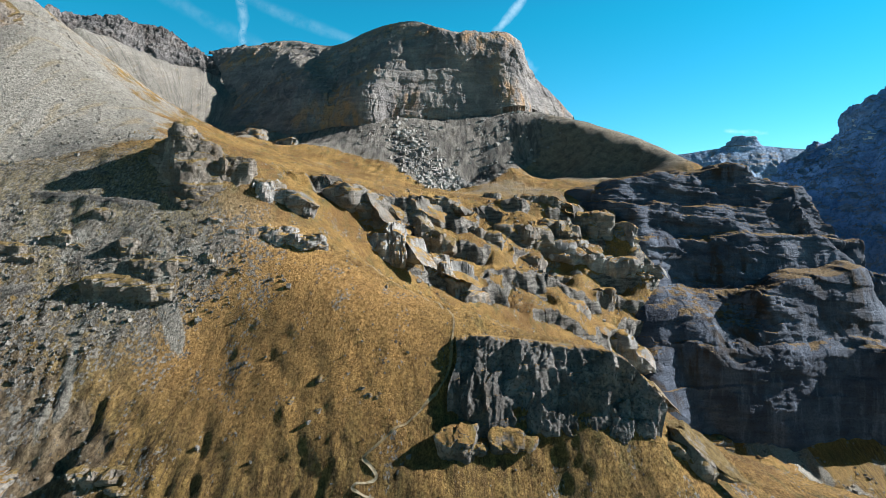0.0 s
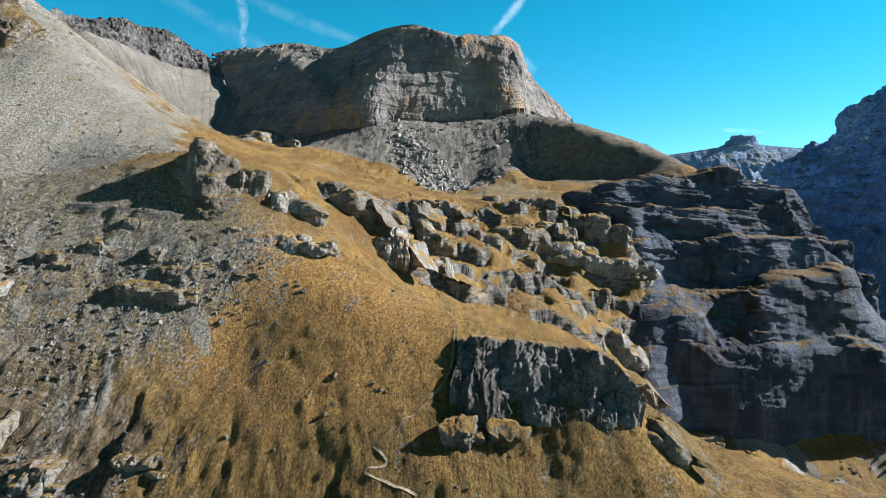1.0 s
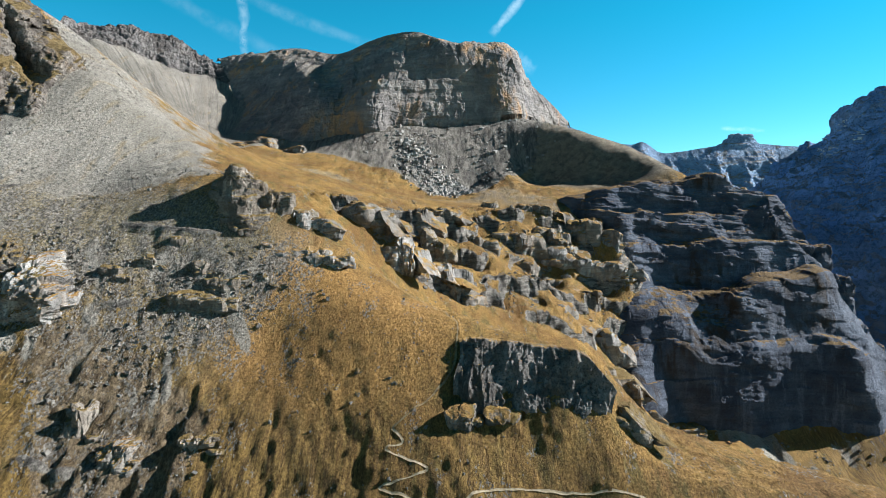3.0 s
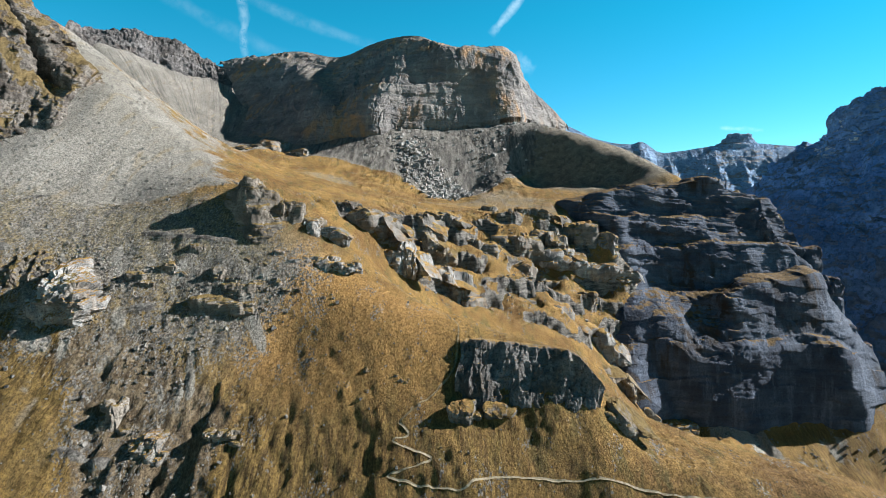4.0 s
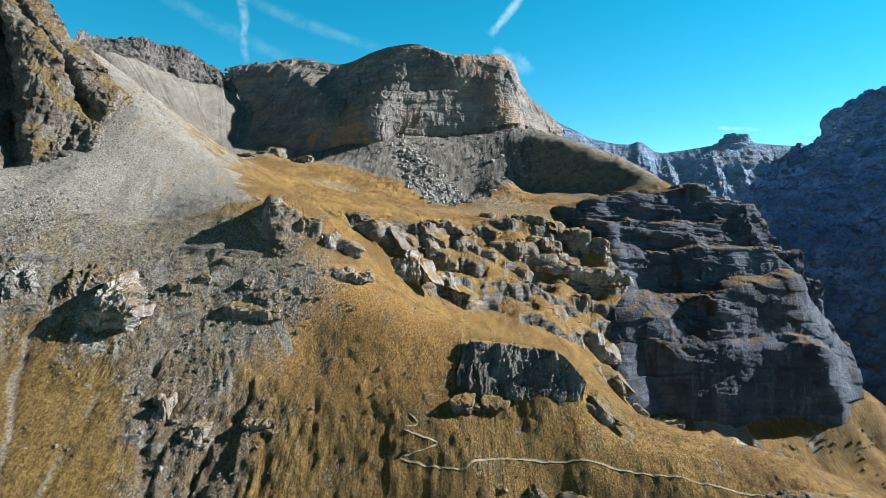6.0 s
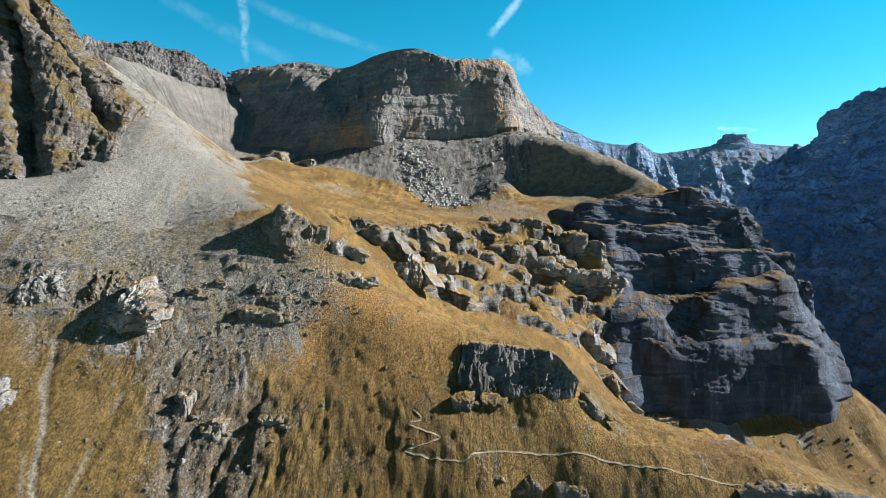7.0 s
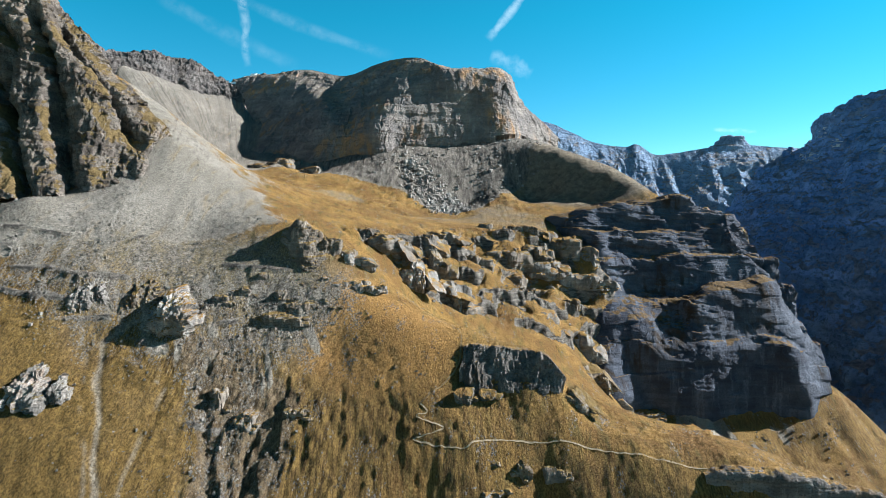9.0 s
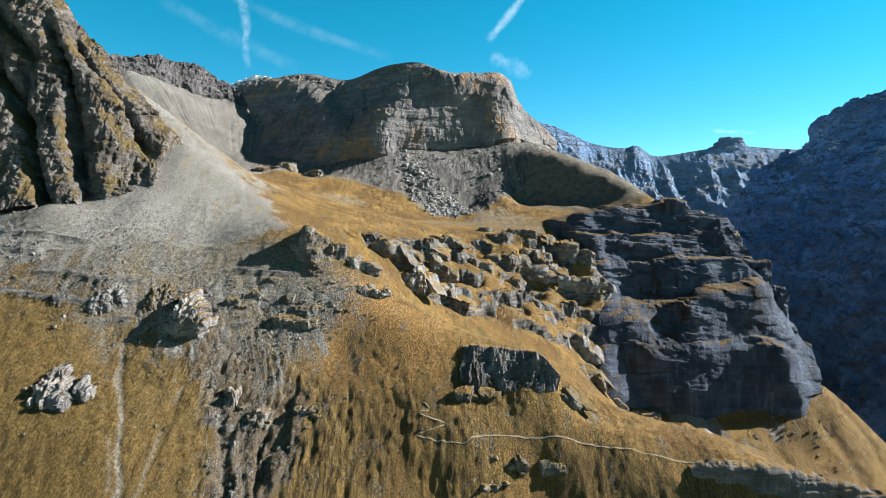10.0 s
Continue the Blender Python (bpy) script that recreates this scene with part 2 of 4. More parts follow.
GROUND = ground_material()
MESA_ROCK = rock("mesa_limestone", (0.150, 0.142, 0.142), (0.262, 0.243, 0.225), (0.36, 0.215, 0.11), 0.85, 0.35, 0.75, depth=1.2, scale=0.35, turf=(0.25, 0.225, 0.19), grime=0.4)
RIB_ROCK = rock("ribbed_crag_rock", (0.085, 0.074, 0.066), (0.27, 0.242, 0.215), (0.27, 0.185, 0.11), 0.4, 0.4, 0.66, depth=0.6, turf=(0.165, 0.120, 0.056), grime=0.75, cover="grown")
KNOLL_ROCK = rock("knoll_rock", (0.135, 0.118, 0.100), (0.31, 0.278, 0.24), (0.27, 0.185, 0.11), 0.4, 0.4, 0.60, depth=0.6, turf=(0.20, 0.140, 0.056), grime=0.6)
CRAG_ROCK = rock("crag_rock", (0.10, 0.088, 0.075), (0.31, 0.28, 0.24), (0.27, 0.185, 0.11), 0.4, 0.5, 0.42, depth=0.7, turf=(0.22, 0.155, 0.062))
# cliff limestone, darkened and blued: part of its shade is in the colour
SHADED_BAND_ROCK = rock("shaded_banded_limestone", (0.042, 0.054, 0.080), (0.100, 0.121, 0.160), (0.040, 0.030, 0.022), 0.95, 0.35, 0.80, depth=0.6, scale=0.6, turf=(0.15, 0.10, 0.045), grime=0.4)
DARK_ROCK = rock("dark_limestone", (0.105, 0.096, 0.086), (0.26, 0.243, 0.22), (0.25, 0.17, 0.10), 0.5, 0.35, 0.60, depth=0.4, scale=1.3)
WALL_ROCK = rock("dark_wall_limestone", (0.08, 0.0758, 0.072), (0.22, 0.209, 0.2), (0.25, 0.17, 0.10), 0.5, 0.35, 0.84, depth=0.4, scale=1.3)
BOULDER_ROCK = rock("boulder_limestone", (0.22, 0.21, 0.2), (0.42, 0.405, 0.38), (0.3, 0.24, 0.17), 0.2, 0.2, 2.0, depth=0.8, scale=0.5)
PALE_ROCK = rock("pale_limestone", (0.17, 0.164, 0.158), (0.38, 0.37, 0.355), (0.38, 0.28, 0.19), 0.3, 0.35, 0.62, depth=0.4, scale=1.4)
# the blue haze of distance is put into this mountain's rock colour
HAZY_ROCK = rock("hazy_mountain_rock", (0.15, 0.31, 0.68), (0.24, 0.43, 0.82), (0.2, 0.35, 0.66), 0.3, 0.5, 0.54, depth=8.0, scale=0.07, snow=0.54, turf=(0.24, 0.32, 0.48))
RIDGE_ROCK = rock("dark_ridge_rock", (0.11, 0.105, 0.105), (0.24, 0.225, 0.22), (0.2, 0.15, 0.12), 0.3, 0.5, 0.75, depth=3.0, scale=0.3, turf=(0.22, 0.21, 0.2))
# far range and butte: the air's blue haze is painted into the rock
HAZY_RANGE_ROCK = rock("hazy_range_rock", (0.19, 0.30, 0.47), (0.25, 0.37, 0.55), (0.22, 0.31, 0.44), 0.3, 0.5, 0.62, depth=8.0, scale=0.06, snow=0.64, turf=(0.27, 0.2721, 0.29))
BLUFF_ROCK = rock("bluff_limestone", (0.15, 0.142, 0.134), (0.335, 0.32, 0.30), (0.30, 0.21, 0.15), 0.6, 0.3, 0.86, depth=0.4, scale=1.4, turf=(0.2, 0.15, 0.06))
STONE = rock("loose_stone", (0.13, 0.124, 0.115), (0.27, 0.258, 0.24), (0.30, 0.22, 0.14), 0.3, 0.2, 2.0, depth=0.3, scale=1.5)
k = Nodes("snow")
SNOW = k.finish(k.mix(k.span(k.noise(0.01, detail=5), 0.55, 0.7), (0.80, 0.84, 0.9), (0.3, 0.33, 0.38)), k.noise(0.02, detail=5), depth=6.0)
k = Nodes("tussock_grass")
TURF = k.finish(k.mix(k.span(k.geo.outputs["Random Per Island"], 0.0, 1.0), grass_colour(k), k.mix(k.geo.outputs["Random Per Island"], (0.12, 0.082, 0.030), (0.29, 0.185, 0.065))), k.noise(4.0, detail=4), depth=0.2)


# ---- meshes ----
def grid_mesh(name, xyz, mat, attributes=None, parent=None):
    """A mesh from an array of points (rows, columns, 3)."""
    nv, nu = xyz.shape[:2]
    me = bpy.data.meshes.new(name)
    idx = np.arange(nv * nu).reshape(nv, nu)
    quads = np.stack([idx[:-1, :-1], idx[:-1, 1:], idx[1:, 1:], idx[1:, :-1]], -1).reshape(-1, 4)
    me.vertices.add(nv * nu)
    me.vertices.foreach_set("co", xyz.reshape(-1).astype(np.float32))
    me.loops.add(quads.size)
    me.loops.foreach_set("vertex_index", quads.reshape(-1).astype(np.int32))
    me.polygons.add(len(quads))
    me.polygons.foreach_set("loop_start", np.arange(0, quads.size, 4, dtype=np.int32))
    me.update(calc_edges=True)
    me.polygons.foreach_set("use_smooth", np.ones(len(quads), dtype=bool))
    for key, values in (attributes or {}).items():
        me.attributes.new(key, "FLOAT", "POINT").data.foreach_set("value", values.reshape(-1).astype(np.float32))
    me.materials.append(mat)
    ob = new(name, me)
    if parent:
        ob.parent = parent
    return ob


def spline(points, n):
    """n points along a smooth curve through the given ones, evenly by control point."""
    p = np.asarray(points, float)
    p = np.concatenate([[2 * p[0] - p[1]], p, [2 * p[-1] - p[-2]]])
    t = np.linspace(0, len(p) - 3 - 1e-6, n)
    i = t.astype(int)
    t = (t - i).reshape(-1, *([1] * (p.ndim - 1)))
    a, b, c, d = p[i], p[i + 1], p[i + 2], p[i + 3]
    return 0.5 * (2 * b + (c - a) * t + (2 * a - 5 * b + 4 * c - d) * t ** 2 + (3 * b - a - 3 * c + d) * t ** 3)


def loft(rows, nu, nv):
    """A smooth surface through rows of control points: (nv, nu, 3)."""
    return spline(np.stack([spline(r, nu) for r in rows]), nv)


# ---- the lie of the land ----
LAND = []


def lie(*points):
    LAND.extend(points)


# the slope below the camera and behind it
lie((-500, -300, -330), (0, -300, -420), (500, -300, -500), (-400, 0, -80), (-200, 0, -125), (0, 0, -155), (150, 0, -195))
lie((-330, 80, 0), (-240, 80, -32), (-143, 81, -51), (-93, 100, -60), (-55, 98, -62), (-14, 92, -72), (36, 94, -80), (70, 88, -88), (120, 82, -98), (180, 70, -120))
# its middle and the foot of the rocks
lie((-163, 98, -36), (-163, 129, -17), (-100, 116, -45), (-98, 150, -16), (-59, 148, -27), (-26, 151, -19), (-14, 124, -38), (-27, 104, -57), (-42, 124, -41), (-42, 104, -58))
# the trail's ledge, and the spur's crest running out
lie((-17, 101, -59), (3, 101, -59), (22, 103, -61), (42, 104, -62), (71, 104, -64), (90, 103, -68), (117, 100, -71), (160, 98, -84), (260, 100, -150))
lie((6, 124, -41), (24, 119, -46), (32, 120, -43.5), (39, 120, -44.5), (46, 120, -45.5), (5, 143, -24), (21, 144, -27), (36, 140, -30), (-6, 132, -31), (60, 124, -55))
# brow, knob, scree
lie((-50, 176, 0), (-64, 168, -2), (-82, 196, 25), (-93, 201, 30), (-97, 197, 28), (-109, 196, 27), (-126, 194, 24), (-137, 190, 21), (-112, 184, 19), (-101, 185, 20), (-142, 197, 23), (-168, 138, 0), (-212, 158, 25), (-222, 178, 45))
lie((-202, 192, 43), (-180, 199, 43), (-182, 256, 86), (-230, 215, 50), (-260, 200, 45), (-260, 250, 88), (-330, 300, 140), (-330, 220, 60), (-450, 250, 140), (-600, 350, 330))
# the hillside behind the brow
lie((-61, 200, 20), (-52, 205, 10), (-50, 226, -3), (-35, 280, -9), (-23, 300, -12), (0, 282, -47), (16, 317, -42), (-61, 296, 24), (-40, 302, 16))
lie((-112, 318, 45), (-132, 320, 53), (-104, 357, 42), (-94, 420, 47), (-191, 380, 86), (-203, 492, 81), (-100, 520, 48), (-250, 640, 90))
lie((-27, 355, 6), (-17, 375, 14), (3, 372, -12), (18, 392, 0), (35, 378, -18), (33, 422, -2), (72, 440, -2), (77, 437, -34), (88, 365, -52))
lie((100, 424, -36), (122, 398, -79), (111, 368, -83), (118, 350, -98), (136, 372, -114), (156, 404, -129), (135, 450, -33), (165, 430, -67), (176, 452, -54), (150, 408, -100), (142, 456, -8), (160, 490, -6), (126, 496, 0))
lie((60, 280, -85), (60, 200, -80), (140, 250, -130), (198, 378, -155), (208, 361, -160), (233, 343, -170), (317, 372, -172), (300, 390, -156), (270, 398, -151), (336, 380, -162), (300, 250, -200))
# the roll of the slope beside the crag
lie((-150, 348, 68), (-160, 352, 72), (-176, 328, 87), (-196, 306, 103), (-221, 295, 123), (-158.6, 288, 68), (-145.6, 236, 48), (-250, 300, 142))
# the shoulder's crest, dropping steeply to the talus
lie((140, 790, 151), (167, 750, 132), (195, 710, 114), (222, 670, 97), (245, 630, 80), (122, 745, 100), (150, 700, 72), (185, 660, 64), (205, 630, 57))
# bench and talus
lie((51, 481, 24), (88, 474, 18), (133, 557, 33), (2, 640, 42), (-56, 596, 37), (-98, 626, 58), (33, 707, 57), (79, 697, 72), (190, 600, 50))
lie((-56, 779, 130), (-96, 784, 138), (-5, 836, 155), (100, 842, 164), (-202, 760, 108), (-249, 756, 119), (-287, 770, 112), (-346, 889, 164))
lie((258, 590, 63), (262, 670, 82), (262, 760, 102), (240, 880, 140), (120, 710, 60), (234, 790, 114), (212, 850, 136), (230, 1040, 150))
# the cirque behind, up to the skyline
lie((-365, 1045, 238), (-470, 1135, 318), (-577, 1060, 325), (-573, 925, 314), (-518, 985, 299), (-463, 1045, 283), (-428, 1065, 279), (-600, 900, 260), (-420, 760, 150), (-330, 1150, 290), (-200, 1060, 260), (-40, 960, 200), (100, 970, 190))
lie((-100, 1500, 150), (-700, 1500, 250), (-1000, 900, 300), (300, 1500, 50))
# the spur under the banded cliff, the deep valley and what lies beyond
lie((374, 425, -132), (402, 420, -160), (434, 415, -195), (420, 560, -230), (520, 400, -330), (600, 900, -450), (700, 300, -560), (800, 900, -640), (900, 1600, -600), (900, 3000, -200), (0, 3000, 0), (2500, 3000, 0), (2500, 500, 100))
lie((0, 5000, 200), (3000, 5000, 200), (-3000, 5000, 200), (-3000, 0, 300), (3000, -3000, -200), (-3000, -3000, -200), (0, -3000, -400))

land = np.array(LAND, float)
SOFT = 6.0


def reach(ax, ay, bx, by):
    return np.sqrt((ax - bx) ** 2 + (ay - by) ** 2 + SOFT ** 2)


n_land = len(land)
system = np.zeros((n_land + 3, n_land + 3))
system[:n_land, :n_land] = reach(land[:, None, 0], land[:, None, 1], land[None, :, 0], land[None, :, 1]) - 0.3 * np.eye(n_land)
system[:n_land, n_land:] = np.c_[np.ones(n_land), land[:, :2] / 100]
system[n_land:, :n_land] = system[:n_land, n_land:].T
weights = np.linalg.solve(system, np.r_[land[:, 2], 0, 0, 0])


def height(x, y):
    """The smooth lie of the land."""
    z = weights[n_land] + weights[n_land + 1] * x / 100 + weights[n_land + 2] * y / 100
    for k in range(n_land):
        z = z + weights[k] * reach(x, y, land[k, 0], land[k, 1])
    return z


def inside(x, y, corners, soft):
    """1 well inside a region of the plan, 0 well outside, 0.5 on its edge."""
    best, odd = np.full(x.shape, 1e9), np.zeros(x.shape, bool)
    for (ax, ay), (bx, by) in zip(corners, corners[1:] + corners[:1]):
        t = np.clip(((x - ax) * (bx - ax) + (y - ay) * (by - ay)) / ((bx - ax) ** 2 + (by - ay) ** 2), 0, 1)
        best = np.minimum(best, np.hypot(x - ax - t * (bx - ax), y - ay - t * (by - ay)))
        if ay != by:
            odd ^= ((ay > y) != (by > y)) & (x < (bx - ax) * (y - ay) / (by - ay) + ax)
    return smooth(-soft, soft, np.where(odd, best, -best))


def along(x, y, line):
    """Distance in plan from a line of points."""
    best = np.full(x.shape, 1e9)
    for (ax, ay), (bx, by) in zip(line, line[1:]):
        t = np.clip(((x - ax) * (bx - ax) + (y - ay) * (by - ay)) / ((bx - ax) ** 2 + (by - ay) ** 2), 0, 1)
        best = np.minimum(best, np.hypot(x - ax - t * (bx - ax), y - ay - t * (by - ay)))
    return best


SCREE_FAN = [(-330, 110), (-250, 138), (-205, 156), (-170, 177), (-140, 191), (-112, 199), (-97, 214), (-122, 246), (-152, 284), (-185, 302), (-230, 315), (-215, 280), (-190, 262), (-205, 225), (-260, 195), (-340, 180)]
TAN = [(-114, 240), (-120, 285), (-128, 330), (-132, 385), (-185, 420), (-260, 380), (-240, 310), (-190, 280), (-150, 250)]
TONGUES = [(-56, 160), (-72, 162), (-86, 142), (-92, 122), (-76, 118), (-66, 138)]
TALUS = [(-110, 800), (-210, 810), (-215, 745), (-120, 712), (-60, 690), (-10, 640), (40, 650), (75, 690), (110, 720), (190, 760), (250, 740), (262, 800), (240, 960), (120, 930), (100, 900), (-60, 880)]
CIRQUE = [(-235, 760), (-300, 690), (-330, 560), (-700, 650), (-900, 1000), (-600, 1200), (-330, 1200), (-150, 900), (-140, 790), (-200, 800)]
SHOULDER = [(95, 690), (150, 640), (225, 590), (262, 600), (285, 760), (270, 950), (200, 960), (120, 760)]
LEDGES = [(-75, 290), (-40, 285), (20, 330), (80, 345), (105, 360), (150, 400), (200, 450), (170, 500), (120, 520), (60, 500), (-5, 430), (-40, 370)]
STONY = [(-330, 150), (-330, 172), (-220, 180), (-140, 192), (-100, 190), (-70, 176), (-52, 172), (-62, 150), (-88, 128), (-80, 90), (-80, 40), (-122, 40), (-132, 100), (-150, 128), (-230, 112), (-330, 80)]
FOOT = [(130, 385), (165, 352), (215, 330), (290, 325), (345, 355), (350, 390), (270, 400), (200, 398)]
MEADOW = [(-64, 174), (-46, 180), (-5, 165), (2, 138), (-12, 120), (-48, 116), (-74, 138)]
RUNNELS = [[(-146, 139), (-156.9, 126.5), (-145.6, 102.4), (-139, 93), (-130, 73), (-128, 60)], [(-149.4, 96.4), (-136.3, 80), (-133, 70)], [(-102, 104), (-98, 92), (-92, 70)], [(-123.6, 114.6), (-123, 98), (-122, 84), (-124, 66)], [(-178, 150), (-168, 130), (-152, 108)]]
RAVINES = [([(-110, 128), (-106.6, 113), (-101.5, 103), (-94, 84), (-92, 64)], 2.2, 2.4), ([(-74, 122), (-78.4, 115.8), (-84.3, 102), (-84, 87), (-88, 66)], 2.6, 2.6), ([(-74, 108), (-78.2, 101.5), (-82, 88)], 2.2, 1.8),
           ([(-40, 138), (-34, 132), (-26, 112), (-23.4, 96.7), (-24, 78)], 1.5, 0.4), ([(-124, 118), (-123, 98), (-122, 80)], 1.6, 0.8), ([(-52, 128), (-48, 108), (-47, 85)], 1.3, 0.6), ([(-64, 122), (-63, 104), (-64, 80)], 1.3, 0.7),
           ([(302, 400), (292, 372), (288, 330)], 7.0, 4.5), ([(348, 392), (352, 362), (356, 320)], 7.0, 5.0), ([(238, 400), (244, 375), (262, 330)], 6.0, 4.0), ([(376, 420), (388, 380), (395, 330)], 8.0, 5.0)]
RUBBLE = [(-128, 140), (-100, 140), (-84, 132), (-66, 122), (-68, 96), (-76, 74), (-98, 70), (-106, 96), (-114, 116), (-128, 126)]
OLIVE = [(-330, 130), (-215, 128), (-186, 128), (-160, 112), (-146, 122), (-126, 118), (-112, 108), (-106, 86), (-104, 50), (-330, 40)]


def terraces(x, y, z):
    """Ledges of rock and turf on the broken hillside: the stepped height, and how bare each spot is."""
    w = 8.0 * fbm(x / 34, y / 34, 0, 2, 31) + 4.5 * fbm(x / 11, y / 11, 0, 2, 36)
    thick = 19.0
    s = (z + 0.22 * x + w) / thick
    low = np.floor(s)
    f = s - low
    much = smooth(-0.85, 0.15, value_noise(x / 19, y / 19, low * 3.1, 8))
    g = np.where(f < 0.66, f * 0.24 / 0.66, np.where(f < 0.80, 0.24 + (f - 0.66) * 0.70 / 0.14, 0.94 + (f - 0.80) * 0.06 / 0.20))
    step = ((g - f) * much) * thick
    wall = smooth(0.60, 0.68, f) * smooth(0.86, 0.79, f) * much
    return z + step, wall


def surface(x, y):
    """Height of the ground with its relief, and what covers it."""
    z = height(x, y)
    near = smooth(560, 400, y) * smooth(-60, 20, y)
    broken = inside(x, y, LEDGES, 14)
    stepped, wall = terraces(x, y, z)
    z = z + broken * (stepped - z)
    fan, talus, cirque = inside(x, y, SCREE_FAN, 22), inside(x, y, TALUS, 16), inside(x, y, CIRQUE, 30)
    shoulder = inside(x, y, SHOULDER, 14)
    front = smooth(215, 165, y) * smooth(-80, 60, y)
    stony = inside(x, y, STONY, 14)
    # ribs and runnels down the front slope, hummocks, tussocks
    bend = x + 9 * fbm(x / 40, y / 40, 0, 3, 3) + 0.18 * (y - 120)
    rib = np.maximum(fbm(bend / 13, y / 55, 0, 3, 5, ridged=True), -0.1)
    rough_zone = front * (0.45 + 0.75 * stony * smooth(-0.5, 0.5, fbm(x / 45, y / 45, 3, 2, 77)) + 0.5 * smooth(-25, -80, x) * smooth(-150, -125, x) * smooth(150, 100, y))
    calm = 1 - 0.65 * inside(x, y, MEADOW, 8)
    rough_zone = rough_zone * calm * (0.45 + 0.55 * smooth(182, 150, y))
    z = z + rough_zone * (0.16 + 0.20 * smooth(-130, -110, x) * smooth(0, -20, x) * smooth(150, 125, y)) * (rib - 0.3)
    tan = inside(x, y, TAN, 24)
    tongue = inside(x, y, TONGUES, 6) * smooth(-0.15, 0.35, fbm(bend / 4, y / 26, 8, 4, 301))
    loose = np.clip(fan + 1.0 * tongue + 0.5 * tan * (1 - fan) + talus * (1 - 0.6 * shoulder) + cirque + 0.8 * inside(x, y, FOOT, 14) * smooth(-0.45, 0.3, fbm(x / 16, y / 30, 3, 3, 122)) + 0.5 * smooth(95, 120, y) * stony * smooth(0.02, 0.38, fbm(bend / 5.5, y / 34, 2, 4, 6)) * smooth(176, 162, y), 0, 1)
    # broken ribs and small treads on the lower slope
    low_part = front * smooth(176, 145, y) * calm * (1 - fan) * (0.3 + 0.7 * smooth(-158, -132, x)) * (0.35 + 0.65 * smooth(30, -30, x))
    rubble, olive = inside(x, y, RUBBLE, 7), inside(x, y, OLIVE, 7)
    low_part = low_part * (1 - 0.65 * olive) * (1 + 0.5 * rubble)
    z = z + low_part * 0.22 * np.maximum(fbm((bend + 0.25 * y) / 4.6, y / 15, 4, 4, 15, ridged=True) - 0.3, -0.4)
    z = z + low_part * (0.24 + 0.25 * rubble) * fbm((x + 0.15 * y) / 3.0, y / 5.0, 0.5, 3, 17, gain=0.7)
    z = z + rubble * 0.28 * fbm((x + 0.3 * y) / 6, y / 9, 3, 4, 19, gain=0.6, ridged=True)
    z = z + low_part * 0.24 * np.maximum(fbm(bend / 2.6, y / 14, 5, 3, 23, gain=0.65, ridged=True) - 0.3, -0.4)
    z = z + front * 0.17 * fbm(x / 1.7, y / 2.2, 1, 1, 29) * (1 - 0.7 * fan) * calm
    tread = (z + 1.2 * fbm(x / 12, y / 12, 0, 2, 13)) / 1.9
    tread = tread - np.floor(tread)
    z = z + low_part * 0.25 * (np.where(tread < 0.7, -tread * 0.55, -0.385 + (tread - 0.7) * 1.28)) * smooth(-0.4, 0.3, fbm(x / 10, y / 10, 7, 2, 18))
    crest = fbm(x / 16, y / 16, z / 16, 4, 11)
    z = z + near * (1 - 0.7 * fan) * 0.6 * crest * calm
    z = z + near * rough_zone * 0.22 * np.maximum(fbm(x / 5.5, y / 5.5, 0.5, 3, 21, ridged=True), -0.1)
    z = z + near * 0.45 * fbm(x / 2.6, y / 2.6, 0, 2, 26) * (1 - 0.6 * fan) * calm
    far = smooth(420, 620, y)
    z = z + far * (1 - 0.25 * shoulder) * 3.0 * fbm(x / 55, y / 55, 0, 5, 41)
    z = z + far * (1 - 0.7 * cirque) * (1 - 0.85 * shoulder) * 0.7 * fbm(x / 13, y / 13, 0, 3, 43, ridged=True)
    # gullies raked down the cirque and talus
    ray_c = np.arctan2(x + 330, y - 760)
    z = z + cirque * far * (1.4 * fbm(ray_c * 42, np.hypot(x + 330, y - 760) / 160, 0, 3, 47, ridged=True))
    z = z + talus * 0.3 * fbm((x - 0.1 * y) / 16, y / 120, 0, 2, 52, ridged=True)
    # low rock bands across the stony slope
    s = (z + 0.10 * x + 3.0 * fbm(x / 30, y / 30, 0, 3, 61)) / 8.5
    low = np.floor(s)
    band = smooth(0.66, 0.80, s - low) * smooth(1.0, 0.88, s - low) * smooth(0.05, 0.35, value_noise(x / 18, low * 3.7, 2, 65)) * front * np.clip(stony - 0.05, 0, 1) * smooth(82, 100, y)
    z = z + band * 1.6
    worn = np.zeros(x.shape)
    sway, patches = 1.5 * fbm(x / 12, y / 12, 0, 2, 70), smooth(-0.5, 0.2, fbm(x / 9, y / 9, 0, 2, 73))
    for line in RUNNELS:
        d = along(x + sway, y, line)
        main = line is RUNNELS[0]
        gate = 1.0 if main else patches
        worn = np.maximum(worn, smooth(1.7 if main else 1.1, 0.3, d) * (0.75 if main else 0.45) * gate)
        z = z - (0.9 if main else 0.3) * smooth(3.0, 0, d)
    wander, uneven = 1.6 * fbm(x / 9, y / 9, 0, 3, 271), 0.75 + 0.4 * fbm(x / 10, y / 20, 2, 2, 275)
    for line, wide, deep in RAVINES:
        d = along(x + wander, y, line)
        z = z - deep * np.exp(-(d / wide) ** 2) * uneven
    gz_y, gz_x = np.gradient(z, y[:, 0], x[0], edge_order=1) if x.ndim == 2 else (np.zeros(x.shape), np.zeros(x.shape))
    steep = np.hypot(gz_x, gz_y)
    bare = np.clip(broken * wall * 1.0 + 0.75 * band + 0.5 * smooth(1.5, 2.6, steep) * near, 0, 1)
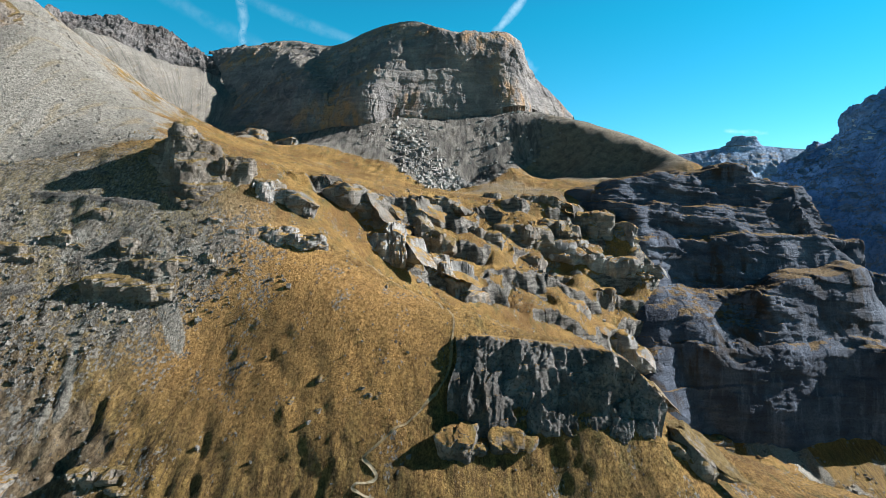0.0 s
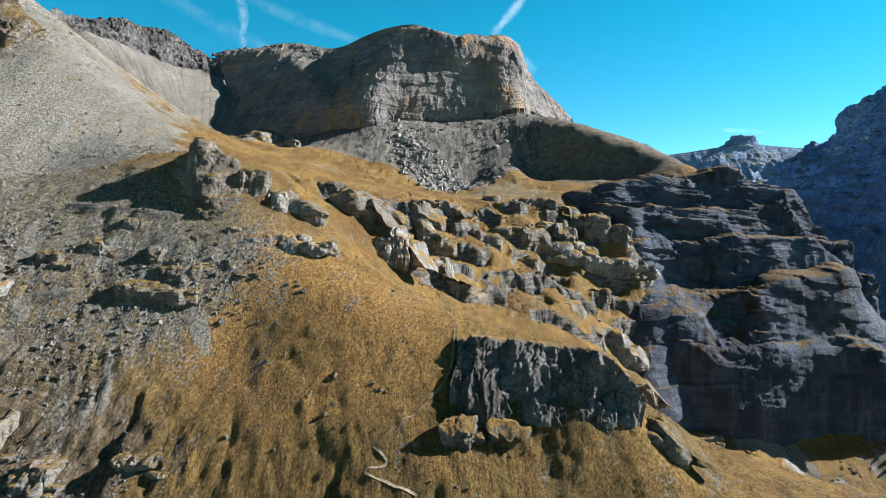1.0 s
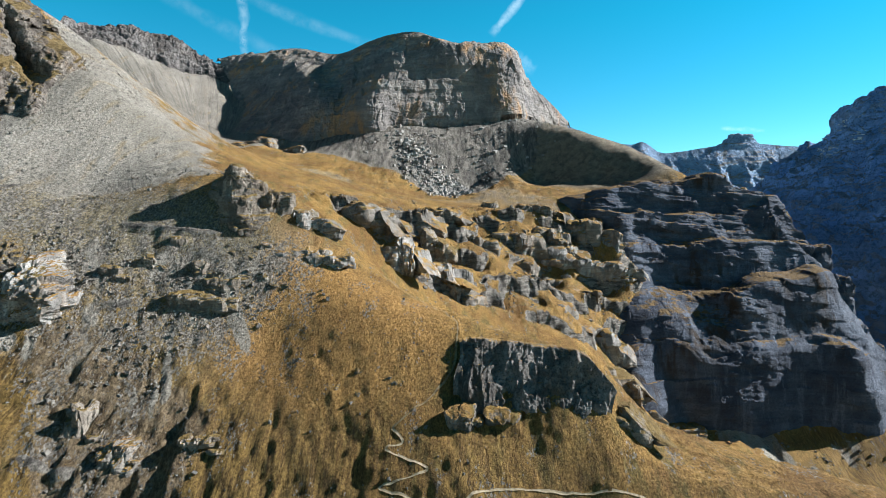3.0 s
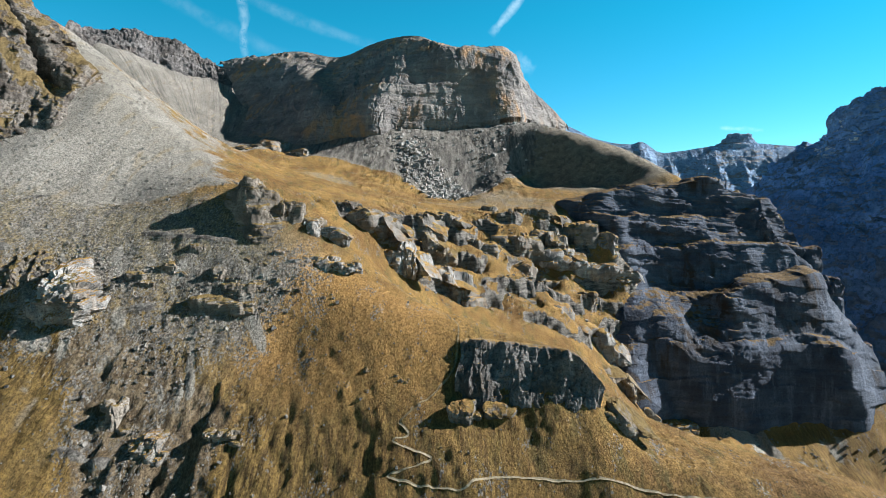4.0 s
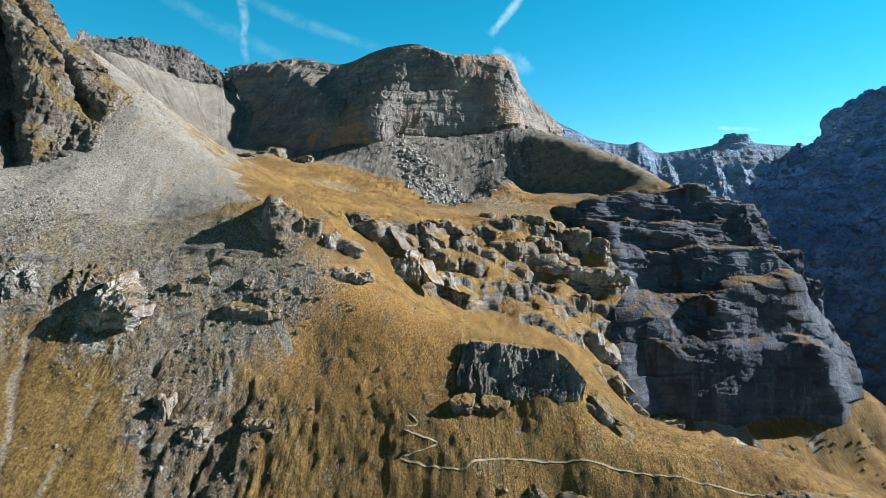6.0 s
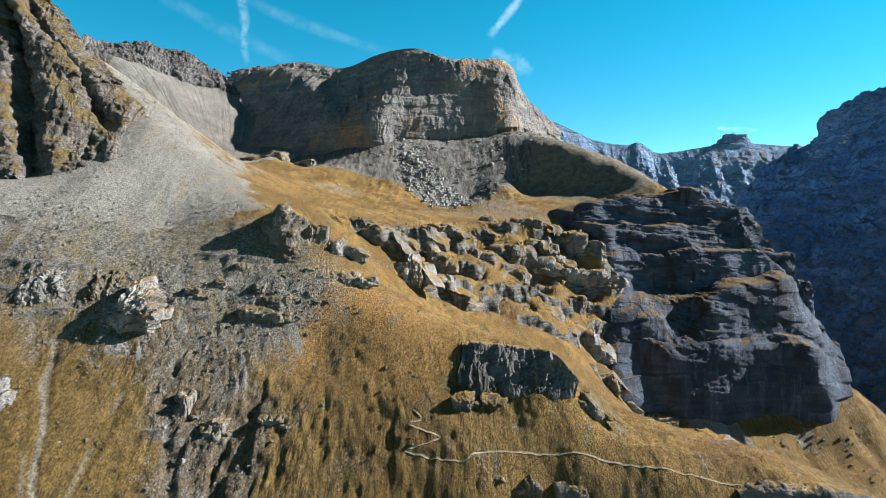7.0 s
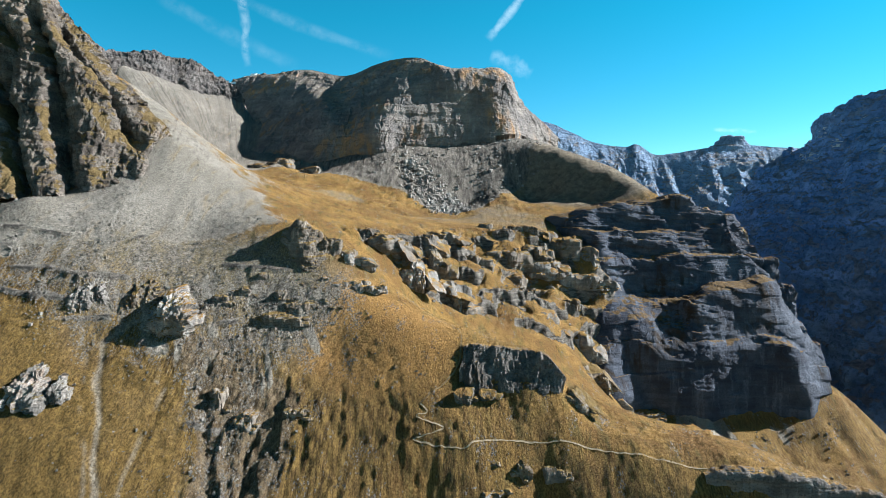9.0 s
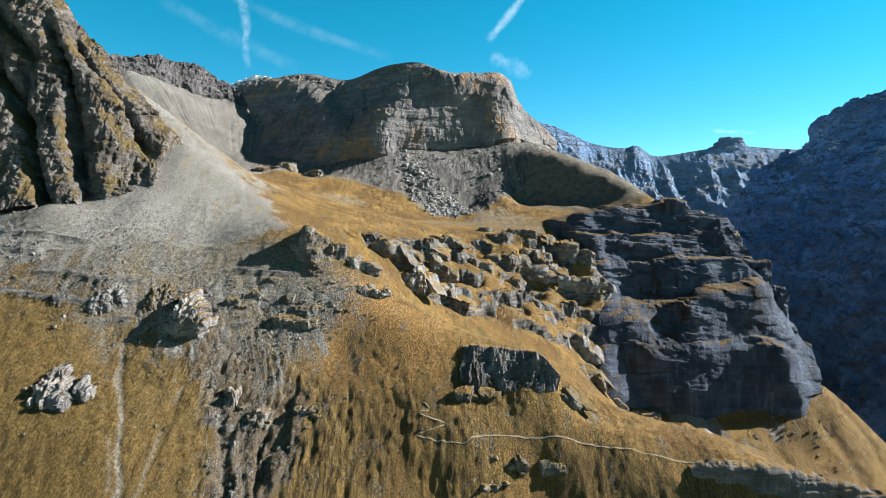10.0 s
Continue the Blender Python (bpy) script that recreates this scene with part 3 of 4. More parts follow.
    patchy = smooth(-0.35, 0.55, fbm(x / 34, y / 34, 5, 3, 88))
    stony_mix = np.clip((0.30 + 0.25 * smooth(125, 150, y) + 0.45 * patchy) * stony * (0.3 + 0.7 * smooth(85, 130, y)) + 0.10 * front * smooth(-20, -60, x) + 0.30 * far * smooth(0.0, 0.5, fbm(x / 70, y / 70, 9, 4, 55)), 0, 1)
    meadow = inside(x, y, MEADOW, 10)
    dull = (1 - 0.9 * meadow) * front * smooth(172, 135, y) * np.maximum(smooth(60, 0, x), 0.8 * smooth(112, 98, y)) * (0.5 + 0.5 * smooth(-0.4, 0.4, fbm(bend / 14, y / 40, 6, 3, 97))) * (1 + 0.5 * smooth(-30, -70, x))
    dull = np.clip(dull + 1.0 * smooth(95, 190, x) * smooth(430, 390, y) * (0.4 + 0.6 * smooth(-0.4, 0.4, fbm(x / 22, y / 40, 6, 3, 98))), 0, 1.3)
    # rills raked down the loose slopes
    ray_f = np.arctan2(x + 186, 365 - y)
    rill = cirque * (0.36 + 1.3 * fbm(ray_c * 60, np.hypot(x + 330, y - 760) / 200, 0, 4, 147)) + (1 - cirque) * (fan * fbm(ray_f * 26, np.hypot(x + 186, y - 365) / 60, 0, 4, 149) + talus * fbm((x - 0.1 * y) / 9, y / 90, 0, 4, 152))
    return z, {"rill": rill, "meadow": meadow, "bowl": cirque, "rubble": rubble * (1 - 0.8 * fan), "olive": olive * (0.75 + 0.35 * fbm(x / 15, y / 15, 4, 3, 281)) * (1 - fan), "dull": dull, "coarse": np.clip(talus + 0.3 * cirque, 0, 1), "heath_shade": shoulder, "scree": loose, "stony": stony_mix, "bare": bare, "worn": worn}


def steps(*spans):
    """Grid lines: spans of (start, end, spacing)."""
    return np.concatenate([np.arange(a, b, s) for a, b, s in spans])


xs = steps((-4000, -900, 240), (-900, -300, 6), (-300, 130, 0.75), (130, 260, 1.5), (260, 460, 3), (460, 900, 25), (900, 4300, 240))
ys = steps((-3000, -200, 200), (-200, 60, 10), (60, 220, 0.75), (220, 500, 1.3), (500, 900, 3), (900, 1200, 6), (1200, 1500, 25), (1500, 4950, 240))
gx, gy = np.meshgrid(xs, ys)
gz, cover = surface(gx, gy)
# the ledges' walls are broken and undercut
rugged = cover["bare"] * inside(gx, gy, LEDGES, 10)
bx = gx + rugged * 1.6 * fbm(gx / 7, gy / 7, gz / 5, 3, 171)
by = gy - rugged * (1.0 + 2.2 * fbm(gx / 6, gy / 6, gz / 5, 3, 177))
ground = tagged(grid_mesh("ground", np.stack([bx, by, gz], -1), GROUND, cover), "steep alpine slope of dry golden grass and grey scree", "ground", kind="structure")


def floor_at(x, y):
    """Height of the built ground at a spot of the plan."""
    i, j = np.clip(np.searchsorted(xs, x) - 1, 0, len(xs) - 2), np.clip(np.searchsorted(ys, y) - 1, 0, len(ys) - 2)
    u, v = (x - xs[i]) / (xs[i + 1] - xs[i]), (y - ys[j]) / (ys[j + 1] - ys[j])
    return gz[j, i] * (1 - u) * (1 - v) + gz[j, i + 1] * u * (1 - v) + gz[j + 1, i] * (1 - u) * v + gz[j + 1, i + 1] * u * v


# ---- cliffs and mountains ----
def joints(u, v, wide, tall, seed):
    """Blocks between joints: each spot's block as a number from -1 to 1, and how far it is from a joint."""
    a, b = u / wide, v / tall
    fa, fb = np.floor(a).astype(np.int64), np.floor(b).astype(np.int64)
    near, second, which = np.full(a.shape, 9.0), np.full(a.shape, 9.0), np.zeros(a.shape)
    for i in (-1, 0, 1):
        for j in (-1, 0, 1):
            ca, cb = fa + i, fb + j
            da = np.abs(a - ca - 0.5 - 0.42 * lattice(ca, cb, ca * 0, seed))
            db = np.abs(b - cb - 0.5 - 0.42 * lattice(ca, cb, ca * 0, seed + 1))
            d = np.maximum(da, db) + 0.35 * np.minimum(da, db)
            closer = d < near
            second = np.where(closer, near, np.minimum(second, d))
            which = np.where(closer, lattice(ca, cb, ca * 0, seed + 2), which)
            near = np.where(closer, d, near)
    return which, second - near


def craggy(p, seed, layer=(6.0, 1.0), flute=(12.0, 1.5), rough=(5.0, 0.8), dip=(0.0, 0.0), gullies=(), edge=0.0, calm=0.0, cut=None):
    """Breaks a smooth face into beds, buttresses, jointed blocks and rough rock. layer, flute and rough: size and depth in metres; cut: width, height and depth of blocks."""
    du, dv = np.gradient(p, axis=1), np.gradient(p, axis=0)
    n = np.cross(du, dv)
    n /= np.linalg.norm(n, axis=-1, keepdims=True) + 1e-9
    if (n * np.array((0.1, -1.0, 0.2))).sum(-1).mean() < 0:
        n = -n
    run = p[p.shape[0] // 2, -1, :2] - p[p.shape[0] // 2, 0, :2]
    run = (run / np.linalg.norm(run) if np.linalg.norm(run) > 1 else np.array((1.0, 0.0))) * 1.1
    u = p[..., 0] * run[0] + p[..., 1] * run[1]
    x, y, z = p[..., 0], p[..., 1], p[..., 2]
    s = (z + dip[0] * x + dip[1] * y + 0.5 * layer[0] * fbm(x / 60, y / 60, z / 60, 3, seed + 9)) / layer[0]
    low = np.floor(s)
    f = smooth(0.78, 1.0, s - low)
    beds = value_noise(u / (layer[0] * 9), low * 5.3, low * 0.7, seed) * (1 - f) + value_noise(u / (layer[0] * 9), (low + 1) * 5.3, (low + 1) * 0.7, seed) * f
    out = layer[1] * beds
    thin = np.floor(s * 3.7)
    out = out + 0.3 * layer[1] * value_noise(u / (layer[0] * 4), thin * 3.1, thin * 0.9, seed + 15)
    out = out + flute[1] * fbm(u / flute[0], z / (flute[0] * 4), low * 0.23, 4, seed + 3, ridged=True)
    out = out + rough[1] * fbm(x / rough[0], y / rough[0], z / rough[0], 4, seed + 6)
    if cut:
        wu, wz = u + 0.3 * cut[0] * fbm(x / cut[0], y / cut[0], z / cut[0], 3, seed + 21), z + dip[0] * x + dip[1] * y + 0.25 * cut[1] * fbm(x / cut[1], y / cut[1], z / cut[1], 3, seed + 24)
        for k, (share, deep) in enumerate(((1.0, 1.0), (0.42, 0.4), (0.18, 0.14))):
            which, gap = joints(wu, wz, cut[0] * share, cut[1] * share, seed + 31 + 5 * k)
            out = out + cut[2] * deep * (which - 0.18 * smooth(0.10, 0.0, gap))
    nv, nu = u.shape
    vv, uu = np.meshgrid(np.linspace(0, 1, nv), np.linspace(0, 1, nu), indexing="ij")
    for line, wide, deep in gullies:
        d = along(uu + 0.012 * fbm(u / 20, z / 20, 0, 3, seed + 12), vv, line)
        out = out - deep * np.exp(-(d / wide) ** 2)
    if calm:
        out = out * (0.12 + 0.88 * smooth(1.0, 1 - calm, vv))
    if edge:
        out = out * smooth(0, edge, uu) * smooth(1, 1 - edge, uu)
    return p + n * out[..., None]


def pieces(thing, part_name, p, mat, rows=(), columns=(), attributes=None):
    """Cuts a face into parts along its rows or columns, under one thing."""
    nv, nu = p.shape[:2]
    vs, us = [0, *[round(c * nv) for c in rows], nv - 1], [0, *[round(c * nu) for c in columns], nu - 1]
    for a, b in zip(vs, vs[1:]):
        for c, d in zip(us, us[1:]):
            grid_mesh(part_name, p[a:b + 1, c:d + 1], mat, {key: v[a:b + 1, c:d + 1] for key, v in (attributes or {}).items()}, parent=thing)
    return thing


def stepped(rows, nu, nv, steps, wall=0.72):
    """A loft whose rise goes into walls and whose depth goes into ledges."""
    fine = loft(rows, nu, 60 * steps + 1)
    t = np.linspace(0, steps - 1e-6, nv)
    i = np.floor(t)
    f = t - i
    back = np.rint((i + smooth(wall, 1.0, f)) * 60).astype(int)
    rise = np.rint((i + np.minimum(1, f / wall) * 0.97 + 0.03 * smooth(wall, 1, f)) * 60).astype(int)
    return np.concatenate([fine[back][..., :2], fine[rise][..., 2:]], -1)


MESA = [
    [(-345, 880, 149), (-277, 850, 145), (-213, 800, 128), (-154, 800, 144), (-99, 786, 144), (-72, 815, 156), (-5, 838, 158), (57, 845, 166), (104, 843, 175), (140, 890, 178), (176, 925, 160), (216, 965, 150)],
    [(-377, 1030, 233), (-272, 930, 213), (-200, 863, 208), (-152, 840, 195), (-105, 807, 192), (-64, 825, 202), (4, 850, 205), (66, 858, 206), (112, 866, 209), (146, 925, 206), (182, 960, 190), (222, 1005, 166)],
    [(-434, 1120, 326), (-352, 1110, 335), (-273, 1060, 318), (-194, 980, 275), (-118, 930, 283), (-59, 890, 280), (-13, 872, 276), (23, 872, 280), (104, 900, 284), (132, 945, 258), (186, 985, 213), (220, 1012, 190)],
    [(-453, 1140, 333), (-384, 1140, 345), (-289, 1116, 352), (-196, 1052, 323), (-127, 1010, 334), (-83, 970, 333), (-40, 934, 324), (5, 915, 303), (110, 945, 300), (142, 975, 250), (198, 1005, 215), (232, 1040, 184)],
]
CRAG = [
    [(-271, 175, 39), (-254, 185, 42), (-238, 190, 45), (-222, 195, 47), (-204, 203, 47), (-191, 216, 52), (-184, 237, 67), (-183, 260, 83)],
    [(-295, 205, 68), (-273, 212, 72), (-254, 214, 74), (-235, 216, 76), (-215, 224, 76), (-201, 234, 79), (-192, 247, 84), (-185, 262, 87)],
    [(-321, 240, 126), (-294, 243, 127), (-272, 243, 126), (-250, 244, 127), (-229, 248, 122), (-216, 254, 114), (-202, 260, 103), (-188, 265, 90)],
    [(-347, 275, 185), (-311, 268, 175), (-284, 263, 169), (-263, 260, 164), (-250, 262, 146), (-232, 264, 131), (-214, 266, 116), (-192, 268, 95)],
    [(-373, 310, 240), (-336, 305, 229), (-308, 300, 219), (-286, 294, 200), (-266, 285, 178), (-243, 278, 152), (-222, 274, 127), (-198, 272, 100)],
]
RCLIFF = [
    [(112, 418, -112), (135, 372, -111), (178, 398, -140), (205, 395, -149), (232, 395, -148), (274, 402, -149), (301, 398, -158), (332, 396, -160), (354, 398, -178)],
    [(116, 458, -84), (139, 408, -84), (168, 408, -79), (192, 405, -83), (219, 409, -82), (253, 418, -83), (290, 425, -78), (326, 431, -83), (364, 434, -112)],
    [(122, 502, -47), (150, 450, -47), (186, 462, -46), (212, 462, -49), (242, 467, -47), (270, 475, -37), (302, 480, -35), (335, 482, -29), (354, 465, -76)],
    [(126, 532, -8), (153, 475, -8), (175, 485, -5), (201, 490, -7), (233, 490, -4), (271, 492, -4), (300, 503, -5), (320, 500, -13), (348, 490, -30)],
    [(118, 562, 22), (142, 515, 22), (172, 520, 22), (206, 522, 22), (242, 524, 21), (268, 520, 21), (292, 522, 27), (312, 527, 34), (325, 520, 18)],
    [(112, 592, 34), (129, 560, 36), (168, 570, 45), (205, 572, 54), (249, 574, 59), (274, 560, 60), (288, 545, 45), (310, 530, 38), (324, 526, 24)],
]
DARK = [
    [(1, 116, -42), (8, 116.5, -45), (15, 117.5, -48), (24, 118.5, -49), (32, 119.5, -48), (39, 120, -49), (46, 120, -50)],
    [(1, 118, -35), (8, 118, -38), (15, 119, -42), (24, 120, -43), (32, 121, -42), (39, 121, -43), (46, 121, -44)],
    [(3, 124, -30), (9, 125, -32), (17, 125, -34), (26, 126, -34), (33, 126, -35), (41, 125, -37), (47, 122, -40)],
    [(3, 128, -26), (10, 130, -26), (21, 131, -27), (32, 131, -28), (40, 127, -29), (44, 126, -33), (48, 123, -38)],
]
RIGHT_MOUNTAIN = [
    [(608, 1500, -766), (692, 1450, -665), (730, 1350, -621), (798, 1300, -599), (847, 1250, -577), (890, 1200, -555), (870, 1060, -492), (908, 1000, -465), (1013, 900, -421), (956, 700, -332)],
    [(748, 1700, -374), (826, 1650, -262), (881, 1600, -189), (948, 1550, -136), (1009, 1500, -102), (1056, 1460, -69), (1085, 1380, -65), (1114, 1280, -60), (1127, 1080, -50), (1080, 850, -37)],
    [(868, 1900, -226), (955, 1850, -90), (1001, 1800, 3), (1077, 1750, 90), (1144, 1720, 157), (1191, 1690, 196), (1208, 1620, 213), (1259, 1540, 219), (1359, 1400, 243), (1360, 1150, 238)],
    [(1017, 2100, -83), (1092, 2050, 93), (1115, 2000, 160), (1231, 1950, 268), (1275, 1900, 300), (1276, 1870, 362), (1296, 1800, 390), (1357, 1740, 416), (1458, 1600, 431), (1561, 1400, 436)],
]
FAR_RANGE = [
    [(469, 3250, -259), (646, 3250, -260), (694, 3250, -260), (886, 3250, -261), (1046, 3250, -261), (1126, 3250, -262), (1223, 3250, -262), (1335, 3250, -263), (1463, 3250, -263), (1575, 3250, -264), (1784, 3250, -265), (1912, 3250, -265), (2041, 3250, -266), (2233, 3250, -267)],
    [(483, 3350, 29), (664, 3350, 29), (713, 3350, 28), (910, 3350, 28), (1075, 3350, 27), (1157, 3350, 27), (1256, 3350, 26), (1371, 3350, 26), (1503, 3350, 25), (1618, 3350, 25), (1832, 3350, 24), (1964, 3350, 23), (2095, 3350, 23), (2293, 3350, 22)],
    [(512, 3560, 515), (703, 3560, 463), (755, 3560, 438), (964, 3560, 348), (1138, 3560, 319), (1225, 3560, 333), (1330, 3560, 270), (1452, 3560, 276), (1591, 3560, 297), (1712, 3560, 313), (1939, 3560, 323), (2078, 3560, 312), (2218, 3560, 305), (2427, 3560, 293)],
    [(531, 3700, 712), (729, 3700, 658), (783, 3700, 633), (1000, 3700, 539), (1181, 3700, 510), (1270, 3700, 524), (1379, 3700, 459), (1506, 3700, 466), (1650, 3700, 487), (1776, 3700, 504), (2010, 3700, 514), (2154, 3700, 503), (2299, 3700, 495), (2516, 3700, 483)],
]
JAGGED = [
    [(-611, 900, 318), (-573, 930, 310), (-542, 960, 302), (-518, 990, 295), (-491, 1020, 289), (-463, 1050, 279), (-428, 1070, 275), (-391, 1090, 288)],
    [(-631, 940, 344), (-596, 970, 334), (-557, 1000, 336), (-531, 1030, 331), (-501, 1055, 326), (-474, 1080, 313), (-441, 1100, 304), (-397, 1110, 315)],
    [(-638, 960, 360), (-621, 1000, 356), (-573, 1041, 373), (-540, 1060, 364), (-508, 1085, 361), (-482, 1105, 345), (-447, 1118, 328), (-403, 1130, 336)],
]

face = loft(MESA, 620, 200)
face = np.concatenate([face[:1] + np.array([0, 12, -18]), face])
face = craggy(face, 100, (21, 2.6), (45, 1.6), (9, 0.35), (0.02, 0.0), calm=0.15, cut=(26, 42, 2.2))
pieces(tagged(new("mountain"), "flat-topped grey limestone mountain with sheer cliffs above its talus", "mountain"), "cliff_face", face, MESA_ROCK, (0.36, 0.70), (0.35,))

gullies = [([(0.36, 0.78), (0.44, 0.5), (0.51, 0.0)], 0.03, 16), ([(0.12, 0.60), (0.28, 0.32), (0.33, 0.0)], 0.028, 16), ([(0.64, 0.66), (0.72, 0.42), (0.81, 0.24)], 0.03, 12),
           ([(0.10, 0.85), (0.28, 0.62), (0.22, 0.45)], 0.03, 12), ([(0.56, 0.85), (0.62, 0.70)], 0.024, 9)]
rough_crag = craggy(loft(CRAG, 420, 340), 200, (30, 0.6), (19, 2.2), (9, 0.8), (0.1, -0.1), gullies)
nrm = np.cross(np.gradient(rough_crag, axis=1), np.gradient(rough_crag, axis=0))
nrm *= np.sign(nrm[..., 2:3].mean()) / (np.linalg.norm(nrm, axis=-1, keepdims=True) + 1e-9)
grown = 0.85 * smooth(0.64, 0.98, nrm[..., 2] + 0.35 * nrm[..., 0] + 0.34 * fbm(rough_crag[..., 0] / 14, rough_crag[..., 1] / 14, rough_crag[..., 2] / 14, 3, 205))
fine_crag = craggy(rough_crag, 210, (5, 1.0), (9, 0.9), (4, 0.7), (0.1, -0.1), cut=(5, 6, 0.9))
pieces(tagged(new("crag"), "steep ribbed brown crag split by dark gullies above scree", "crag"), "rib", rough_crag + (fine_crag - rough_crag) * (1 - 0.75 * grown)[..., None], RIB_ROCK, (), (0.3, 0.46, 0.72), {"grown": grown})

across, upward = np.meshgrid(np.linspace(0, 1, 420), np.linspace(0, 1, 420))
share = ((0.12 + 0.55 * smooth(-0.1, 0.6, fbm(across * 3.1, upward * 2.6, 0, 3, 331) + 0.7 * across - 0.25)) * smooth(0.95, 0.8, across))[..., None]
face = stepped(RCLIFF, 420, 420, 5, 0.8) * share + loft(RCLIFF, 420, 420) * (1 - share)
bold = craggy(face, 300, (8, 1.6), (70, 3.2), (6, 0.25), (0.10, 0.05), cut=(30, 8, 1.2))
slab = craggy(face, 310, (13, 0.5), (80, 3.4), (9, 0.25), (0.06, 0.05), cut=(34, 20, 0.7))
mask = (smooth(-0.35, 0.35, fbm(across * 4, upward * 5, 2, 3, 337) + 1.6 * (upward - 0.42)))[..., None]
pieces(tagged(new("banded_cliff"), "high banded limestone cliff in shade with grassy ledges", "cliff"), "rock_band", np.concatenate([face[:1] + np.array([0, 5, -22]), bold * mask + slab * (1 - mask)]), SHADED_BAND_ROCK, (0.2, 0.4, 0.6, 0.8))

face = loft(DARK, 260, 120)
face[..., 1] += np.linspace(7, 0, 260) * np.linspace(1, 0, 260) + 1
cap = face[-1:] + np.array([[[0, 5, 0.4]], [[0, 12, -1.0]]]).reshape(2, 1, 3)
face = np.concatenate([craggy(face, 400, (4, 0.4), (6, 0.9), (2.2, 0.3), edge=0.06, cut=(3.2, 6.5, 0.7)), cap])
tagged(grid_mesh("dark_cliff", face, WALL_ROCK), "dark fluted rock wall under a grassy brow", "cliff")

ridge = loft(JAGGED, 400, 60)
pieces(tagged(new("rocky_ridge"), "jagged dark rock ridge on the skyline above scree", "ridge"), "rock_tooth", craggy(np.concatenate([ridge[:1] + np.array([20, -25, -60]), ridge]), 500, (18, 2), (26, 2.5), (11, 3.5), cut=(11, 16, 2.6)), RIDGE_ROCK, (), (0.3, 0.6))

pieces(tagged(new("mountain"), "huge shaded mountain wall with blue haze in its colour and streaks of snow", "mountain"), "mountain_flank", craggy(loft(RIGHT_MOUNTAIN, 360, 300), 600, (45, 13), (110, 14), (36, 7), (-0.12, 0), cut=(60, 70, 7)), HAZY_ROCK, (0.5,), (0.5,))
pieces(tagged(new("mountain_range"), "distant mountain range with blue haze in its colour, cliffs and snow patches", "mountains"), "mountain_flank", craggy(loft(FAR_RANGE, 520, 160), 700, (60, 9), (150, 18), (40, 6), calm=0.45, cut=(70, 90, 6)), HAZY_RANGE_ROCK, (), (0.3, 0.6))

# the flat-topped butte on the far range
ring = np.linspace(0, 2 * math.pi, 60)
levels = ((1.5, -60), (1.45, -12), (1.25, -2), (1.08, 8), (0.98, 26), (0.78, 40), (0.72, 60), (0.35, 64), (0.02, 65))
butte = np.array([[(1905 + 102 * r * math.cos(a), 3745 + 40 * r * math.sin(a), 516 + h) for a in ring] for r, h in levels])
tagged(grid_mesh("butte", craggy(spline(butte, 40), 800, (14, 3), (30, 4), (20, 2)), HAZY_RANGE_ROCK), "distant flat-topped rock butte rising from a snowy shelf", "mountain")

# the scarp under the trail's ledge
EDGE = [(98, 98, -72), (111, 97, -70), (135, 96, -73), (156, 95, -77), (178, 94, -83), (215, 92, -105)]
rows = [[(x, y + back, z + rise) for x, y, z in EDGE] for back, rise in ((-1.5, -24), (-0.8, -12), (0, 0), (5, 1.2), (10, -2))]
pieces(tagged(new("scarp"), "low dark rock scarp below the trail's grassy ledge", "cliff"), "rock_face", craggy(loft(rows, 300, 110), 450, (3.0, 1.2), (14, 0.6), (3.5, 0.7), edge=0.15), WALL_ROCK, (), (0.35, 0.7))


# ---- rocks ----
def cube_net(n):
    """A cube of six gridded faces, -1 to 1, as points and quads."""
    a, b = np.meshgrid(np.linspace(-1, 1, n), np.linspace(-1, 1, n))
    one = np.ones_like(a)
    sides = [(a, b, one), (b, a, -one), (one, a, b), (-one, b, a), (b, one, a), (a, -one, b)]
    pts = np.concatenate([np.stack(s, -1).reshape(-1, 3) for s in sides])
    idx = np.arange(n * n).reshape(n, n)
    quad = np.stack([idx[:-1, :-1], idx[:-1, 1:], idx[1:, 1:], idx[1:, :-1]], -1).reshape(-1, 4)
    _, first, same = np.unique(np.round(pts * 1000).astype(int), axis=0, return_index=True, return_inverse=True)
    return pts[first], same.reshape(-1)[np.concatenate([quad + k * n * n for k in range(6)])]


def raw_mesh(name, pts, quads, mat, shade=True):
    me = bpy.data.meshes.new(name)
    me.vertices.add(len(pts))
    me.vertices.foreach_set("co", np.asarray(pts, np.float32).reshape(-1))
    me.loops.add(quads.size)
    me.loops.foreach_set("vertex_index", quads.reshape(-1).astype(np.int32))
    me.polygons.add(len(quads))
    me.polygons.foreach_set("loop_start", np.arange(0, quads.size, quads.shape[1], dtype=np.int32))
    me.update(calc_edges=True)
    me.polygons.foreach_set("use_smooth", np.full(len(quads), shade))
    me.materials.append(mat)
    return me


NET, NET_QUADS = cube_net(16)


